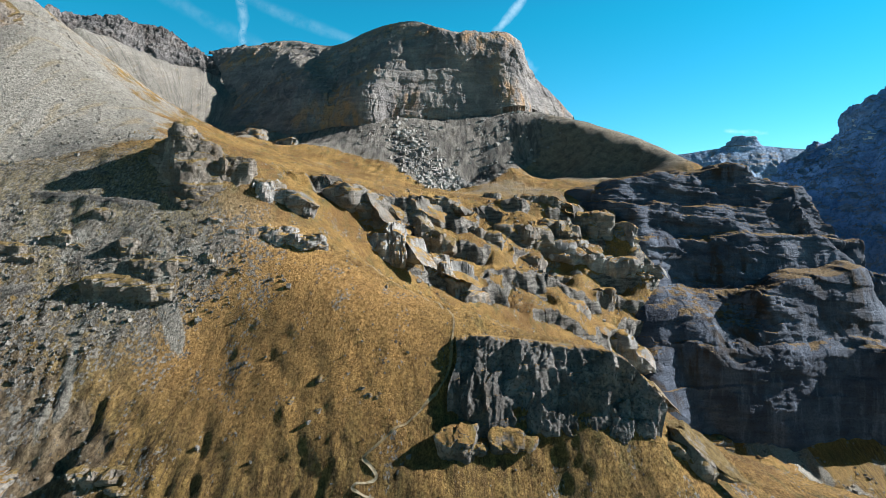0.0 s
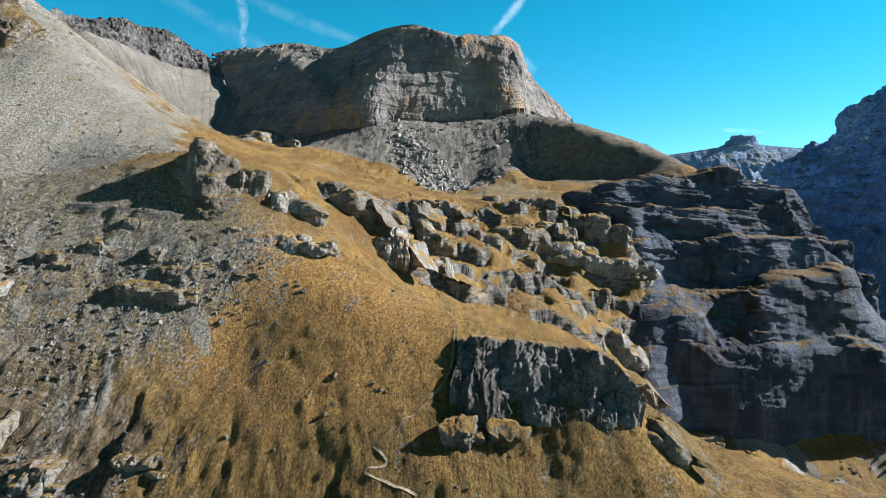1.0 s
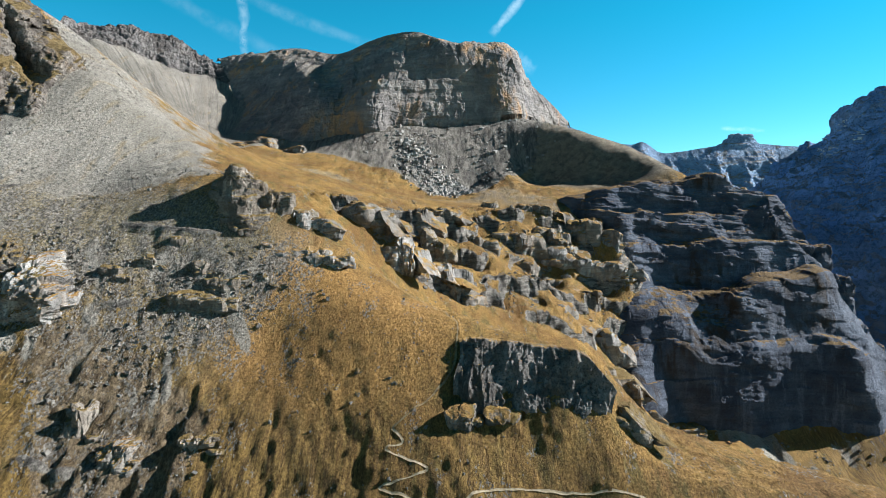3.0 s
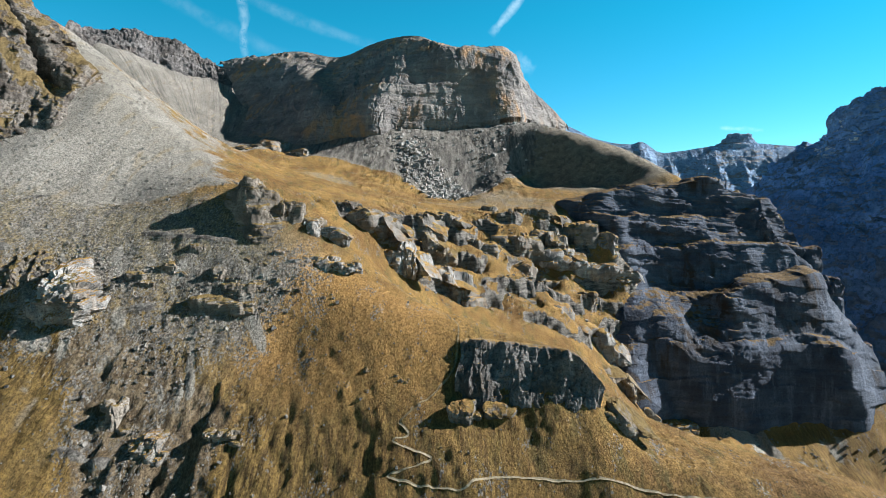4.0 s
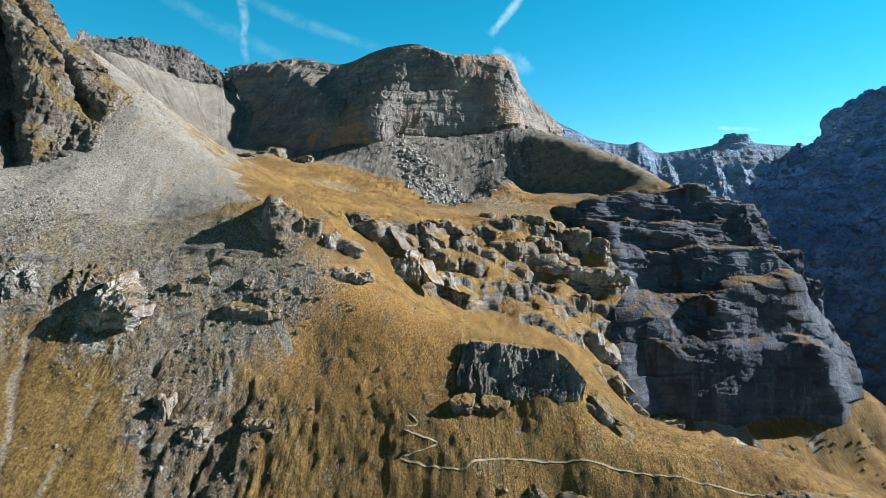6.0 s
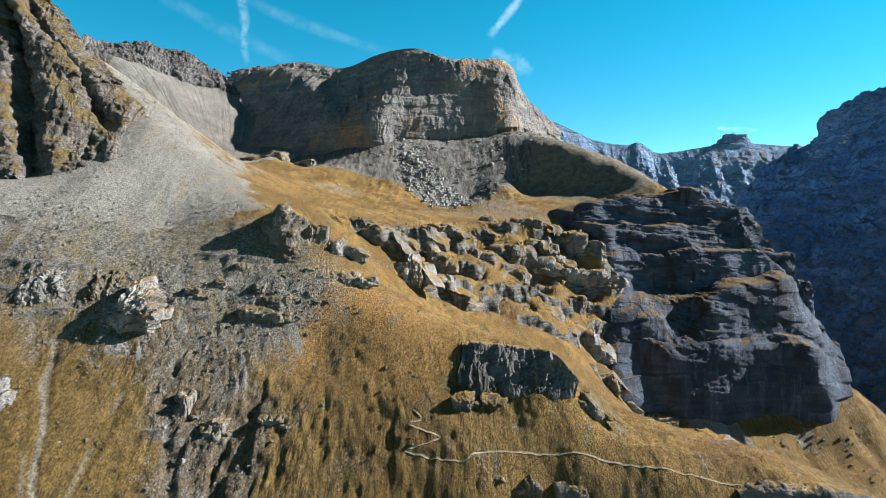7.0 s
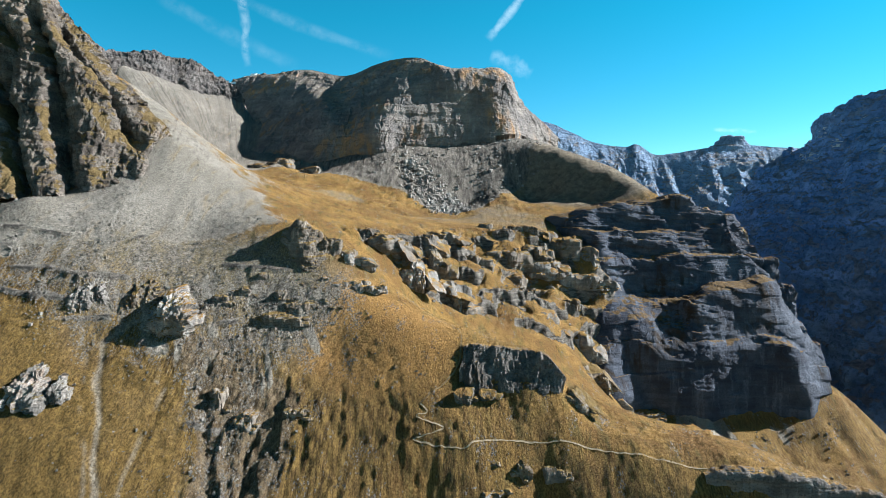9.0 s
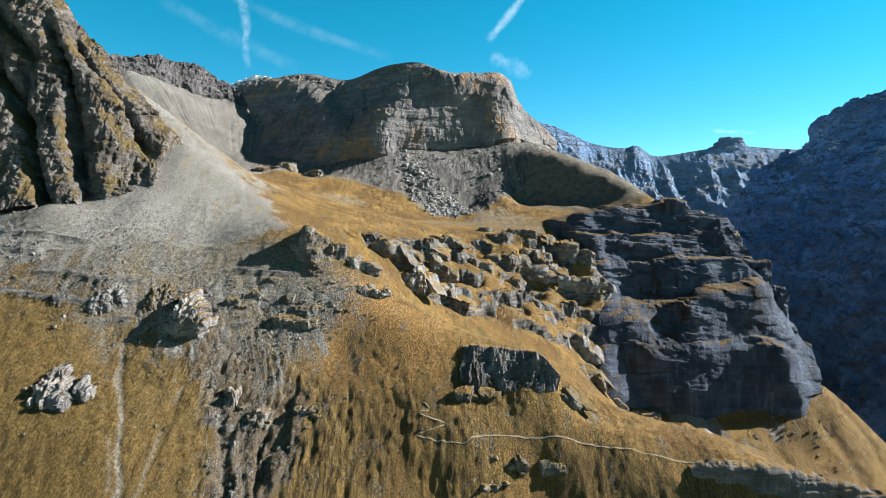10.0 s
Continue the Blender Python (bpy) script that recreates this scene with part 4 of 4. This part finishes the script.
def block(half, yaw, lean, seed, square=8.0, crag=0.16):
    """One joint-bounded block of rock round its own centre, bedded and cracked."""
    p = NET / (np.abs(NET) ** square).sum(1, keepdims=True) ** (1 / square)
    size = min(half)
    q = p * np.array(half) / size + seed * 3.7
    d = fbm(q[:, 0] * 0.9, q[:, 1] * 0.9, q[:, 2] * 0.9, 3, seed % 97, gain=0.6)
    split = np.abs(value_noise(q[:, 0] * 1.1, q[:, 1] * 1.1, q[:, 2] * 0.3, seed % 89 + 5))
    bed = np.floor(q[:, 2] * 2.3 + 0.5 * value_noise(q[:, 0], q[:, 1], q[:, 2], 3))
    step = value_noise(q[:, 0] * 0.5, q[:, 1] * 0.5, bed * 5.1, seed % 83)
    p = p * (1 + crag * d - 0.5 * crag * smooth(0.10, 0.0, split))[:, None]
    p[:, :2] *= (1 + 0.5 * crag * step)[:, None]
    p = p * np.array(half)
    return p @ np.array((Matrix.Rotation(yaw, 3, "Z") @ Matrix.Rotation(lean, 3, "X")).transposed())


OUTCROPS = {"band": (SHADED_BAND_ROCK, "grey banded limestone buttress on the rim of the cliff"), "dark": (DARK_ROCK, "dark weathered limestone outcrop with turf on its top"), "pale": (PALE_ROCK, "pale grey limestone outcrop standing out of the grass"), "brown": (KNOLL_ROCK, "brown-grey jointed rock outcrop among stones and grass")}


def outcrop(x, y, z, wide, high, kind):
    """Jointed blocks standing out of the slope; x, y, z is the middle of the front foot."""
    rng = random.Random(int(x * 31 + y * 17))
    mat, label = OUTCROPS[kind]
    thing = tagged(new("rock_outcrop"), label, "rock", "rock outcrops on the mountainside")
    thing.matrix_world = pose(x, y, z)
    left, n = -wide / 2, 0
    turn = {"dark": -0.35, "pale": 0.25, "brown": 0.1, "band": -0.2}[kind]
    while left < wide / 2 - 0.12 * wide or n < 2:
        big = kind == "pale" and y < 250
        w = wide * (rng.uniform(0.5, 0.8) if big else rng.uniform(0.34, 0.62))
        mid = left + w / 2
        arch = 1 - 0.5 * (2 * mid / wide) ** 2
        h = max(0.4, arch) * high * rng.uniform(0.55, 1.0)
        d = max(w, high) * rng.uniform(0.6, 0.9)
        p = block((w * 0.62, d, h * 0.8), turn + rng.uniform(-0.3, 0.3), rng.uniform(-0.15, 0.05), rng.randrange(1000), rng.uniform(3.6, 5) if big else 6.0 if kind == "band" else rng.uniform(3.2, 5.5), rng.uniform(0.16, 0.22) if big else 0.1 if kind == "band" else rng.uniform(0.14, 0.21))
        p = p + np.array((mid, d * rng.uniform(0.7, 1.0) + 0.12 * high * rng.random(), h * 0.2))
        # the slope's turf runs over the top of the rock
        top = floor_at(p[:, 0] + x, p[:, 1] + y + 0.35 * d) - z + high * (3.0 if y > 500 or x > 250 else rng.uniform(0.45, 0.85) if y > 250 else rng.uniform(0.5, 0.75) if kind == "pale" else rng.uniform(0.22, 0.5))
        p[:, 2] = np.where(p[:, 2] > top, top + 0.12 * (p[:, 2] - top), p[:, 2])
        part = new("block", raw_mesh("block", p, NET_QUADS, mat, False))
        part.parent = thing
        left += w * rng.uniform(0.6, 0.85)
        n += 1
    return thing


def bluff(x, y, z, wide, high, mat, seed, label):
    """A rounded bulge of rock that leans out of the slope; x, y, z is the middle of its front foot."""
    shape = ((-0.25, 0.80), (0.0, 0.86), (0.18, 1.0), (0.45, 1.06), (0.68, 0.96), (0.84, 0.74), (0.95, 0.42), (0.98, 0.06))
    turns = np.radians(np.linspace(-118, 118, 13))
    deep = wide * 0.75
    rows = []
    for h, r in shape:
        lump = [r * (1 + 0.16 * math.sin(3.1 * a + seed + 2 * h) + 0.08 * math.sin(7.3 * a + 2 * seed)) for a in turns]
        rows.append([(x + 0.5 * wide * q * math.sin(a), y + deep * (0.95 - q * math.cos(a)) + 0.55 * high * h * h, z + high * h * (1 - 0.22 * math.sin(a) ** 2 - 0.12 * math.sin(2 * a + seed))) for a, q in zip(turns, lump)])
    p = craggy(loft(rows, 110, 64), seed, (high * 0.3, 0.018 * high), (wide * 0.24, 0.05 * wide), (2.0, 0.4), cut=(wide * 0.15, high * 0.22, 0.07 * high))
    ob = grid_mesh("rock_outcrop", p, mat)
    ob.data.polygons.foreach_set("use_smooth", np.zeros(len(ob.data.polygons), dtype=bool))
    return tagged(ob, label, "rock", "rock outcrops on the mountainside")


# the knob with its sharp rib, above the brow
KNOB = [
    [(-113, 194, 10), (-97, 187, 8), (-79, 175, 6), (-66, 179, 2), (-52, 184, -4)],
    [(-110, 196, 15), (-96, 188, 15), (-79.5, 177, 14), (-66, 182, 9), (-54, 187, 3)],
    [(-106, 197, 17), (-93, 190, 24), (-81, 183, 27), (-68, 187, 17), (-56, 190, 9)],
    [(-103, 200, 20), (-91, 194, 29), (-82, 187, 32), (-69, 190, 22), (-57, 193, 13)],
    [(-100, 207, 26), (-88, 203, 30), (-78, 200, 27), (-67, 200, 19), (-55, 202, 10)],
]
pieces(tagged(new("rocky_knoll"), "craggy rock knoll with a sharp rib and brown turf", "rock"), "rock_rib", craggy(loft(KNOB, 190, 110), 900, (4.0, 0.6), (7, 0.7), (3, 0.45), cut=(4.5, 4.0, 0.7)), KNOLL_ROCK, (), (0.45,))

outcrop(-40.9, 290, 4.8, 32.0, 19.5, "dark")
outcrop(-25.8, 285, -12.6, 22.7, 24.0, "pale")
outcrop(-14.7, 368, 5.8, 26.2, 16.1, "dark")
outcrop(-7.7, 338, -12.0, 15.8, 20.5, "brown")
outcrop(-10.2, 318, -23.0, 31.5, 12.8, "pale")
outcrop(21.6, 398, -15.5, 32.5, 18.1, "dark")
outcrop(27.0, 384, -35.7, 36.8, 21.1, "brown")
outcrop(54.5, 408, -31.1, 29.5, 22.2, "dark")
outcrop(-3.6, 400, 13.6, 33.6, 12.7, "dark")
outcrop(48.2, 478, 17.0, 26.4, 14.8, "dark")
outcrop(81.9, 474, 18.5, 34.7, 11.6, "dark")
outcrop(48.3, 428, -7.5, 35.6, 16.4, "dark")
outcrop(66.7, 436, -16.3, 25.4, 21.5, "brown")
outcrop(90.7, 444, -9.0, 26.8, 21.8, "dark")
outcrop(96.4, 440, -20.6, 36.4, 15.8, "pale")
outcrop(126.7, 470, -6.2, 31.3, 25.0, "dark")
outcrop(144.4, 458, -22.2, 23.4, 28.5, "pale")
outcrop(130.2, 446, -36.3, 45.8, 17.9, "pale")
outcrop(87.9, 428, -52.7, 41.4, 28.9, "dark")
outcrop(11.2, 318, -40.9, 11.3, 16.5, "dark")
outcrop(82.2, 366, -75.2, 38.8, 27.8, "dark")
outcrop(112.4, 384, -90.8, 28.9, 28.9, "pale")
outcrop(147.2, 418, -95.1, 42.4, 33.0, "pale")
outcrop(173.5, 452, -65.6, 24.2, 20.2, "brown")
outcrop(109.5, 348, -106.6, 40.4, 22.6, "brown")
outcrop(-59.7, 298, 22.0, 15.7, 6.4, "dark")
outcrop(-69, 186, 11, 18, 15, "brown")
outcrop(-55, 187, 5.5, 16, 13, "pale")
outcrop(-64, 170, -5, 11, 10, "pale")
outcrop(-76, 167, -6, 12, 8, "brown")
outcrop(-70, 176, 2, 14, 8, "brown")
outcrop(-98, 168, -2, 13, 7, "brown")
outcrop(-84, 174, 2, 10, 6, "brown")
outcrop(-106, 160, -6, 12, 6, "brown")
outcrop(-53, 171, -5, 14, 10, "pale")
outcrop(-89.4, 151, -17.6, 21.5, 7.3, "brown")
outcrop(-79.4, 157, -12.8, 11.0, 5.7, "brown")
outcrop(-88.8, 160, -9.8, 9.8, 8.0, "brown")
outcrop(-70.6, 160, -13.3, 15.6, 6.7, "brown")
outcrop(-114.5, 152, -12.7, 14.2, 8.6, "brown")
bluff(-133, 132, -20, 25, 18, PALE_ROCK, 36, "bulging pale limestone outcrop over a dark hollow")
bluff(-151, 140, -14, 17, 18, CRAG_ROCK, 47, "brown-grey rock outcrop with a turfy top")
bluff(-170, 133, -9, 15, 15, BLUFF_ROCK, 53, "pale grey rock outcrop standing out of the grass")
bluff(-174, 90, -49, 25, 22, BLUFF_ROCK, 61, "pale pinkish limestone outcrop in olive turf")
bluff(-160, 94, -42, 10, 11, BLUFF_ROCK, 67, "small pale limestone outcrop in olive turf")
bluff(-193, 90, -50, 30, 20, BLUFF_ROCK, 71, "broken pale limestone outcrop in olive turf")
bluff(309, 508, -10, 40, 49, SHADED_BAND_ROCK, 83, "square limestone pillar standing on the rim of the cliff")
outcrop(-31, 127, -43, 13, 9, "dark")
outcrop(-22, 123, -45, 13, 9, "dark")
outcrop(-27, 131, -37, 10, 6, "brown")
outcrop(-15.6, 126, -41.5, 7.5, 10, "dark")
outcrop(3.6, 116, -45.4, 6.0, 6.0, "dark")
outcrop(13.4, 117, -44.4, 7.0, 4.6, "dark")
outcrop(13.4, 98, -68.5, 7.0, 6.1, "brown")
outcrop(23.8, 97, -71.6, 8.4, 7.0, "brown")
outcrop(-16.5, 98, -75.1, 17.8, 12.7, "dark")
outcrop(52, 120, -50, 14, 9, "brown")
outcrop(7.0, 92, -74.7, 20.6, 5.5, "pale")
outcrop(38.3, 97, -71.0, 8.4, 4.7, "brown")
outcrop(-101.9, 113, -53.9, 11.4, 15.0, "brown")
outcrop(-129.5, 127, -36.8, 8.8, 6.9, "brown")
outcrop(-146.0, 128, -33.9, 16.2, 10.8, "brown")
outcrop(-87.9, 108, -55.7, 8.7, 10.4, "dark")
outcrop(-68.2, 112, -55.5, 10.6, 10.6, "brown")
outcrop(142.9, 372, -133.5, 29.9, 12.9, "pale")
outcrop(172.7, 385, -148.0, 33.7, 12.3, "pale")
outcrop(207.3, 362, -161.1, 29.3, 14.7, "pale")
outcrop(229.1, 345, -165.1, 20.8, 10.4, "brown")
outcrop(308.5, 524, -4.7, 36.7, 43.6, "brown")
outcrop(280.9, 545, 30.3, 35.6, 23.7, "dark")
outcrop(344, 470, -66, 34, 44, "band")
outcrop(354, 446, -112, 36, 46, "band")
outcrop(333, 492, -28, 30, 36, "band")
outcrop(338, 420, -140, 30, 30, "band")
outcrop(-250.1, 756, 99.8, 79.6, 36.6, "dark")

# ---- the trail ----
def ribbon(name, line, wide, mat, lift=0.08):
    c = spline([(x, y, 0) for x, y in line], len(line) * 14)
    way = np.gradient(c, axis=0)
    side = np.stack([way[:, 1], -way[:, 0], 0 * way[:, 0]], -1) / (np.linalg.norm(way, axis=1, keepdims=True) + 1e-9)
    jitter = 1 + 0.35 * fbm(c[:, 0] / 3, c[:, 1] / 3, 0, 2, 5)
    across = np.linspace(-0.5, 0.5, 5)
    p = c[None] + side[None] * (across[:, None] * wide * jitter[None])[..., None]
    level = floor_at(c[:, 0], c[:, 1])
    p[..., 2] = np.maximum(floor_at(p[..., 0], p[..., 1]) * 0.5 + level * 0.5, floor_at(p[..., 0], p[..., 1])) + lift
    return grid_mesh(name, p, mat)


k = Nodes("trodden_gravel")
TRODDEN = k.finish(k.mix(k.span(k.noise(1.2, detail=5), 0.35, 0.65), (0.22, 0.175, 0.11), (0.36, 0.30, 0.21)), k.noise(3.0, detail=5), depth=0.1)
k = Nodes("trodden_earth")
EARTH = k.finish(k.mix(k.span(k.noise(1.2, detail=5), 0.35, 0.65), (0.12, 0.09, 0.055), (0.24, 0.18, 0.10)), k.noise(3.0, detail=5), depth=0.1)
tagged(ribbon("hiking_trail", [(128, 99), (110, 101), (89.8, 103), (72.8, 104), (56.6, 105.5), (34.1, 106), (14.0, 104.5), (6.1, 102.3), (2.6, 100.6), (-5.6, 101.1), (-18.2, 103.0), (-11.6, 104.5), (-6.2, 106.5), (-11.7, 108.4), (-17.4, 110.7), (-13, 112.5), (-16, 115.5)], 0.5, TRODDEN), "narrow pale gravel hiking trail zigzagging across the grass", "trail", kind="structure")
tagged(ribbon("hiking_trail", [(-16, 115.5), (-10.9, 119.1), (-6.4, 122.0), (-3.5, 124.9), (0.7, 130), (2.1, 137.6), (2.3, 148.7), (-3.6, 160), (-14.1, 175), (-24.5, 190), (-35.0, 205)], 0.55, EARTH), "worn earth path climbing over the grassy brow", "trail", kind="structure")


# ---- loose stones ----
rng = np.random.default_rng(7)
CORNERS = np.array([(-1, -1, -1), (1, -1, -1), (1, 1, -1), (-1, 1, -1), (-1, -1, 1), (1, -1, 1), (1, 1, 1), (-1, 1, 1)], float)
SIX = np.array([(0, 3, 2, 1), (4, 5, 6, 7), (0, 1, 5, 4), (1, 2, 6, 5), (2, 3, 7, 6), (3, 0, 4, 7)])


def scatter(name, x, y, size, mat, label, category):
    """Loose angular stones lying on the ground, joined."""
    n = len(x)
    p = CORNERS[None] * (0.5 + 0.22 * rng.uniform(-1, 1, (n, 8, 3))) * rng.uniform(0.6, 1.3, (n, 1, 3)) * size[:, None, None]
    a, b = rng.uniform(0, 6.28, n), rng.uniform(-0.7, 0.7, n)
    ca, sa, cb, sb = (v[:, None] for v in (np.cos(a), np.sin(a), np.cos(b), np.sin(b)))
    px, py, pz = p[..., 0] * ca - p[..., 1] * sa, p[..., 0] * sa + p[..., 1] * ca, p[..., 2]
    py, pz = py * cb - pz * sb, py * sb + pz * cb
    p = np.stack([px + x[:, None], py + y[:, None], pz + (floor_at(x, y) + 0.15 * size)[:, None]], -1)
    quads = (SIX[None] + 8 * np.arange(n)[:, None, None]).reshape(-1, 4)
    return tagged(new(name, raw_mesh(name, p.reshape(-1, 3), quads, mat, False)), label, category, kind="stuff")


def strewn(n, box, keep):
    x, y = rng.uniform(box[0], box[1], n), rng.uniform(box[2], box[3], n)
    ok = rng.uniform(0, 1, n) < keep(x, y)
    return x[ok], y[ok]


x, y = strewn(110000, (-260, 40, 70, 215), lambda x, y: inside(x, y, STONY, 12) * (0.08 + 0.9 * smooth(-0.1, 0.6, fbm(x / 22, y / 22, 5, 3, 88))) * 0.36 + 0.08 * inside(x, y, RUBBLE, 6) + 0.01)
scatter("loose_stones", x, y, rng.uniform(0.2, 0.42, len(x)) * (1 + 2.4 * rng.random(len(x)) ** 9), STONE, "grey stones strewn over the steep grass", "stones")
x, y = strewn(9000, (-330, -95, 150, 350), lambda x, y: inside(x, y, SCREE_FAN, 6) * 0.6)
scatter("scree_stones", x, y, rng.uniform(0.2, 0.5, len(x)) * (1 + 1.5 * rng.random(len(x)) ** 8), STONE, "small grey stones of the scree fan", "scree")
x, y = strewn(9000, (-60, 350, 270, 480), lambda x, y: 0.5 * inside(x, y, FOOT, 10) * smooth(-0.3, 0.4, fbm(x / 12, y / 12, 2, 2, 114)) + 0.3 * inside(x, y, LEDGES, 25) * smooth(-0.2, 0.5, fbm(x / 25, y / 25, 2, 2, 14)))
scatter("fallen_stones", x, y, rng.uniform(0.5, 1.3, len(x)) * (1 + 1.5 * rng.random(len(x)) ** 8), STONE, "fallen grey stones on the grassy ledges", "stones")

# ---- grass tussocks ----
def tussocks(name, x, y, size, mat, label):
    n = len(x)
    a = rng.uniform(0, 6.28, n)
    ring = np.stack([np.stack([np.cos(a + k * 1.571), np.sin(a + k * 1.571)], -1) for k in range(4)], 1) * rng.uniform(0.35, 0.65, (n, 4, 1)) * size[:, None, None]
    z = floor_at(x, y)
    p = np.zeros((n, 5, 3))
    p[:, :4, 0], p[:, :4, 1] = ring[..., 0] + x[:, None], ring[..., 1] + y[:, None]
    p[:, :4, 2] = floor_at(p[:, :4, 0], p[:, :4, 1]) - 0.08
    p[:, 4] = np.stack([x + 0.15 * size * rng.uniform(-1, 1, n), y - 0.25 * size, z + size * rng.uniform(0.4, 0.9, n)], -1)
    tri = (np.array([(0, 1, 4), (1, 2, 4), (2, 3, 4), (3, 0, 4)])[None] + 5 * np.arange(n)[:, None, None]).reshape(-1, 3)
    return tagged(new(name, raw_mesh(name, p.reshape(-1, 3), tri, mat)), label, "grass", kind="stuff")


x, y = strewn(110000, (-250, 130, 66, 225), lambda x, y: (0.25 + 0.75 * smooth(-0.4, 0.5, fbm(x / 14, y / 20, 1, 3, 92))) * (1 - inside(x, y, SCREE_FAN, 10)) * (1 - 0.7 * inside(x, y, STONY, 10)) * (1 - 0.75 * inside(x, y, MEADOW, 10)) * (0.35 + 0.65 * smooth(-0.2, 0.3, fbm(x / 60, y / 60, 4, 2, 19))))
tussocks("grass_tussocks", x, y, rng.uniform(0.16, 0.36, len(x)), TURF, "dry golden-brown grass tussocks covering the near slope")
x, y = strewn(36000, (-120, 200, 225, 480), lambda x, y: (0.2 + 0.8 * smooth(-0.4, 0.5, fbm(x / 20, y / 20, 1, 3, 93))) * 0.7)
tussocks("grass_tussocks", x, y, rng.uniform(0.3, 0.7, len(x)), TURF, "dry golden grass tussocks on the hillside behind the brow")

# ---- the boulder field under the cliff ----
FIELD = [(-62, 770), (-50, 700), (-10, 645), (25, 645), (20, 690), (-25, 740), (-40, 785)]
x, y = strewn(5200, (-110, 150, 630, 850), lambda x, y: np.clip(inside(x, y, FIELD, 22) + 0.06 * inside(x, y, TALUS, 10), 0, 1))
scatter("talus_blocks", x, y, rng.uniform(1.0, 3.0, len(x)) * (1 + 1.2 * rng.random(len(x)) ** 6), BOULDER_ROCK, "grey blocks of the rockfall below the cliff", "talus")
shapes = [raw_mesh("boulder", block((1.0, 0.8, 0.7), 0.3 * i, 0.1 * i, 40 + 7 * i, 4.0, 0.2), NET_QUADS, BOULDER_ROCK, False) for i in range(6)]
x, y = strewn(900, (-80, 40, 632, 800), lambda x, y: 0.42 * inside(x, y, FIELD, 10))
for i in range(min(len(x), 110)):
    ob = new("boulder", shapes[i % 6])
    big = 1.8 + 3.4 * rng.random() ** 3 + (1.2 if y[i] < 665 else 0)
    ob.matrix_world = pose(x[i], y[i], floor_at(x[i], y[i]) + 0.25 * big, rng.uniform(-25, 25), rng.uniform(-25, 25), rng.uniform(0, 360)) @ Matrix.Scale(big, 4)
    tagged(ob, "large pale grey boulder fallen onto the talus", "boulder", "boulders on the talus")

# ---- the far sky ----
k = Nodes("vapour")
vapour = k.math("MULTIPLY", k.attribute("thick"), k.span(k.noise(0.006, detail=6, rough=0.65), 0.25, 0.75))
# the sunlit white of the vapour is put in as emission
clear, sun_glow, blend = k.t.nodes.new("ShaderNodeBsdfTransparent"), k.t.nodes.new("ShaderNodeEmission"), k.t.nodes.new("ShaderNodeMixShader")
sun_glow.inputs["Color"].default_value, sun_glow.inputs["Strength"].default_value = (0.80, 0.93, 1.0, 1), 0.95
k.t.links.new(vapour, blend.inputs[0]), k.t.links.new(clear.outputs[0], blend.inputs[1]), k.t.links.new(sun_glow.outputs[0], blend.inputs[2])
k.t.links.new(blend.outputs[0], k.t.nodes["Material Output"].inputs["Surface"])


def trail_in_sky(name, line, wide, much, label, category):
    c = spline(line, 80)
    way = np.gradient(c, axis=0)
    side = np.stack([way[:, 2], 0 * way[:, 0], -way[:, 0]], -1)
    side /= np.linalg.norm(side, axis=1, keepdims=True)
    across = np.linspace(-1, 1, 9)
    wobble = 1 + 0.3 * fbm(np.arange(80) / 9, 0, 0, 3, len(line))
    ends = np.minimum(1, np.minimum(np.arange(80), np.arange(80)[::-1]) / 12)
    p = c[None] + side[None] * (across[:, None] * wide * wobble[None])[..., None]
    ob = grid_mesh(name, p, k.m, {"thick": much * (1 - across[:, None] ** 2) ** 1.5 * ends[None]})
    return tagged(ob, label, category, kind="structure")


trail_in_sky("contrail", [(-1485, 4300, 1891), (-1457, 4300, 1648), (-1439, 4300, 1486), (-1450, 4300, 1364), (-1428, 4300, 1192)], 37.2115, 0.28, "white broken vapour trail in the blue sky", "contrail")
trail_in_sky("contrail", [(738, 4300, 1884), (594, 4300, 1674), (470, 4300, 1520), (350, 4300, 1382)], 33.0769, 0.40, "short bright slanting vapour trail", "contrail")
trail_in_sky("contrail", [(-1651, 4300, 1811), (-1366, 4300, 1640), (-915, 4300, 1452), (-338, 4300, 1258)], 45.4808, 0.08, "faint spread-out vapour trail", "contrail")
trail_in_sky("contrail", [(-2106, 4300, 1732), (-1781, 4300, 1548), (-1413, 4300, 1356), (-1043, 4300, 1191)], 57.8846, 0.06, "faint spread-out vapour trail", "contrail")
trail_in_sky("cloud_wisp", [(367, 4300, 1268), (512, 4300, 1214), (678, 4300, 1119)], 66.1538, 0.25, "thin wisp of white cloud above the mountain", "cloud")
trail_in_sky("cloud_wisp", [(2036, 4300, 710), (2203, 4300, 701), (2370, 4300, 692)], 20.6731, 0.3, "thin wisp of white cloud low in the sky", "cloud")
tagged(grid_mesh("snowy_peak", craggy(loft([[(-1800, 4200, 100), (-1436, 4200, 100), (-1000, 4200, 100)], [(-1700, 4250, 800), (-1436, 4250, 800), (-1060, 4250, 800)], [(-1640, 4320, 1000), (-1400, 4320, 1020), (-1140, 4320, 990)], [(-1600, 4400, 1105), (-1368, 4400, 1160), (-1190, 4400, 1095)]], 90, 40), 950, (40, 6), (80, 14), (40, 10)), SNOW), "distant snow-covered peak seen through the notch", "mountain")
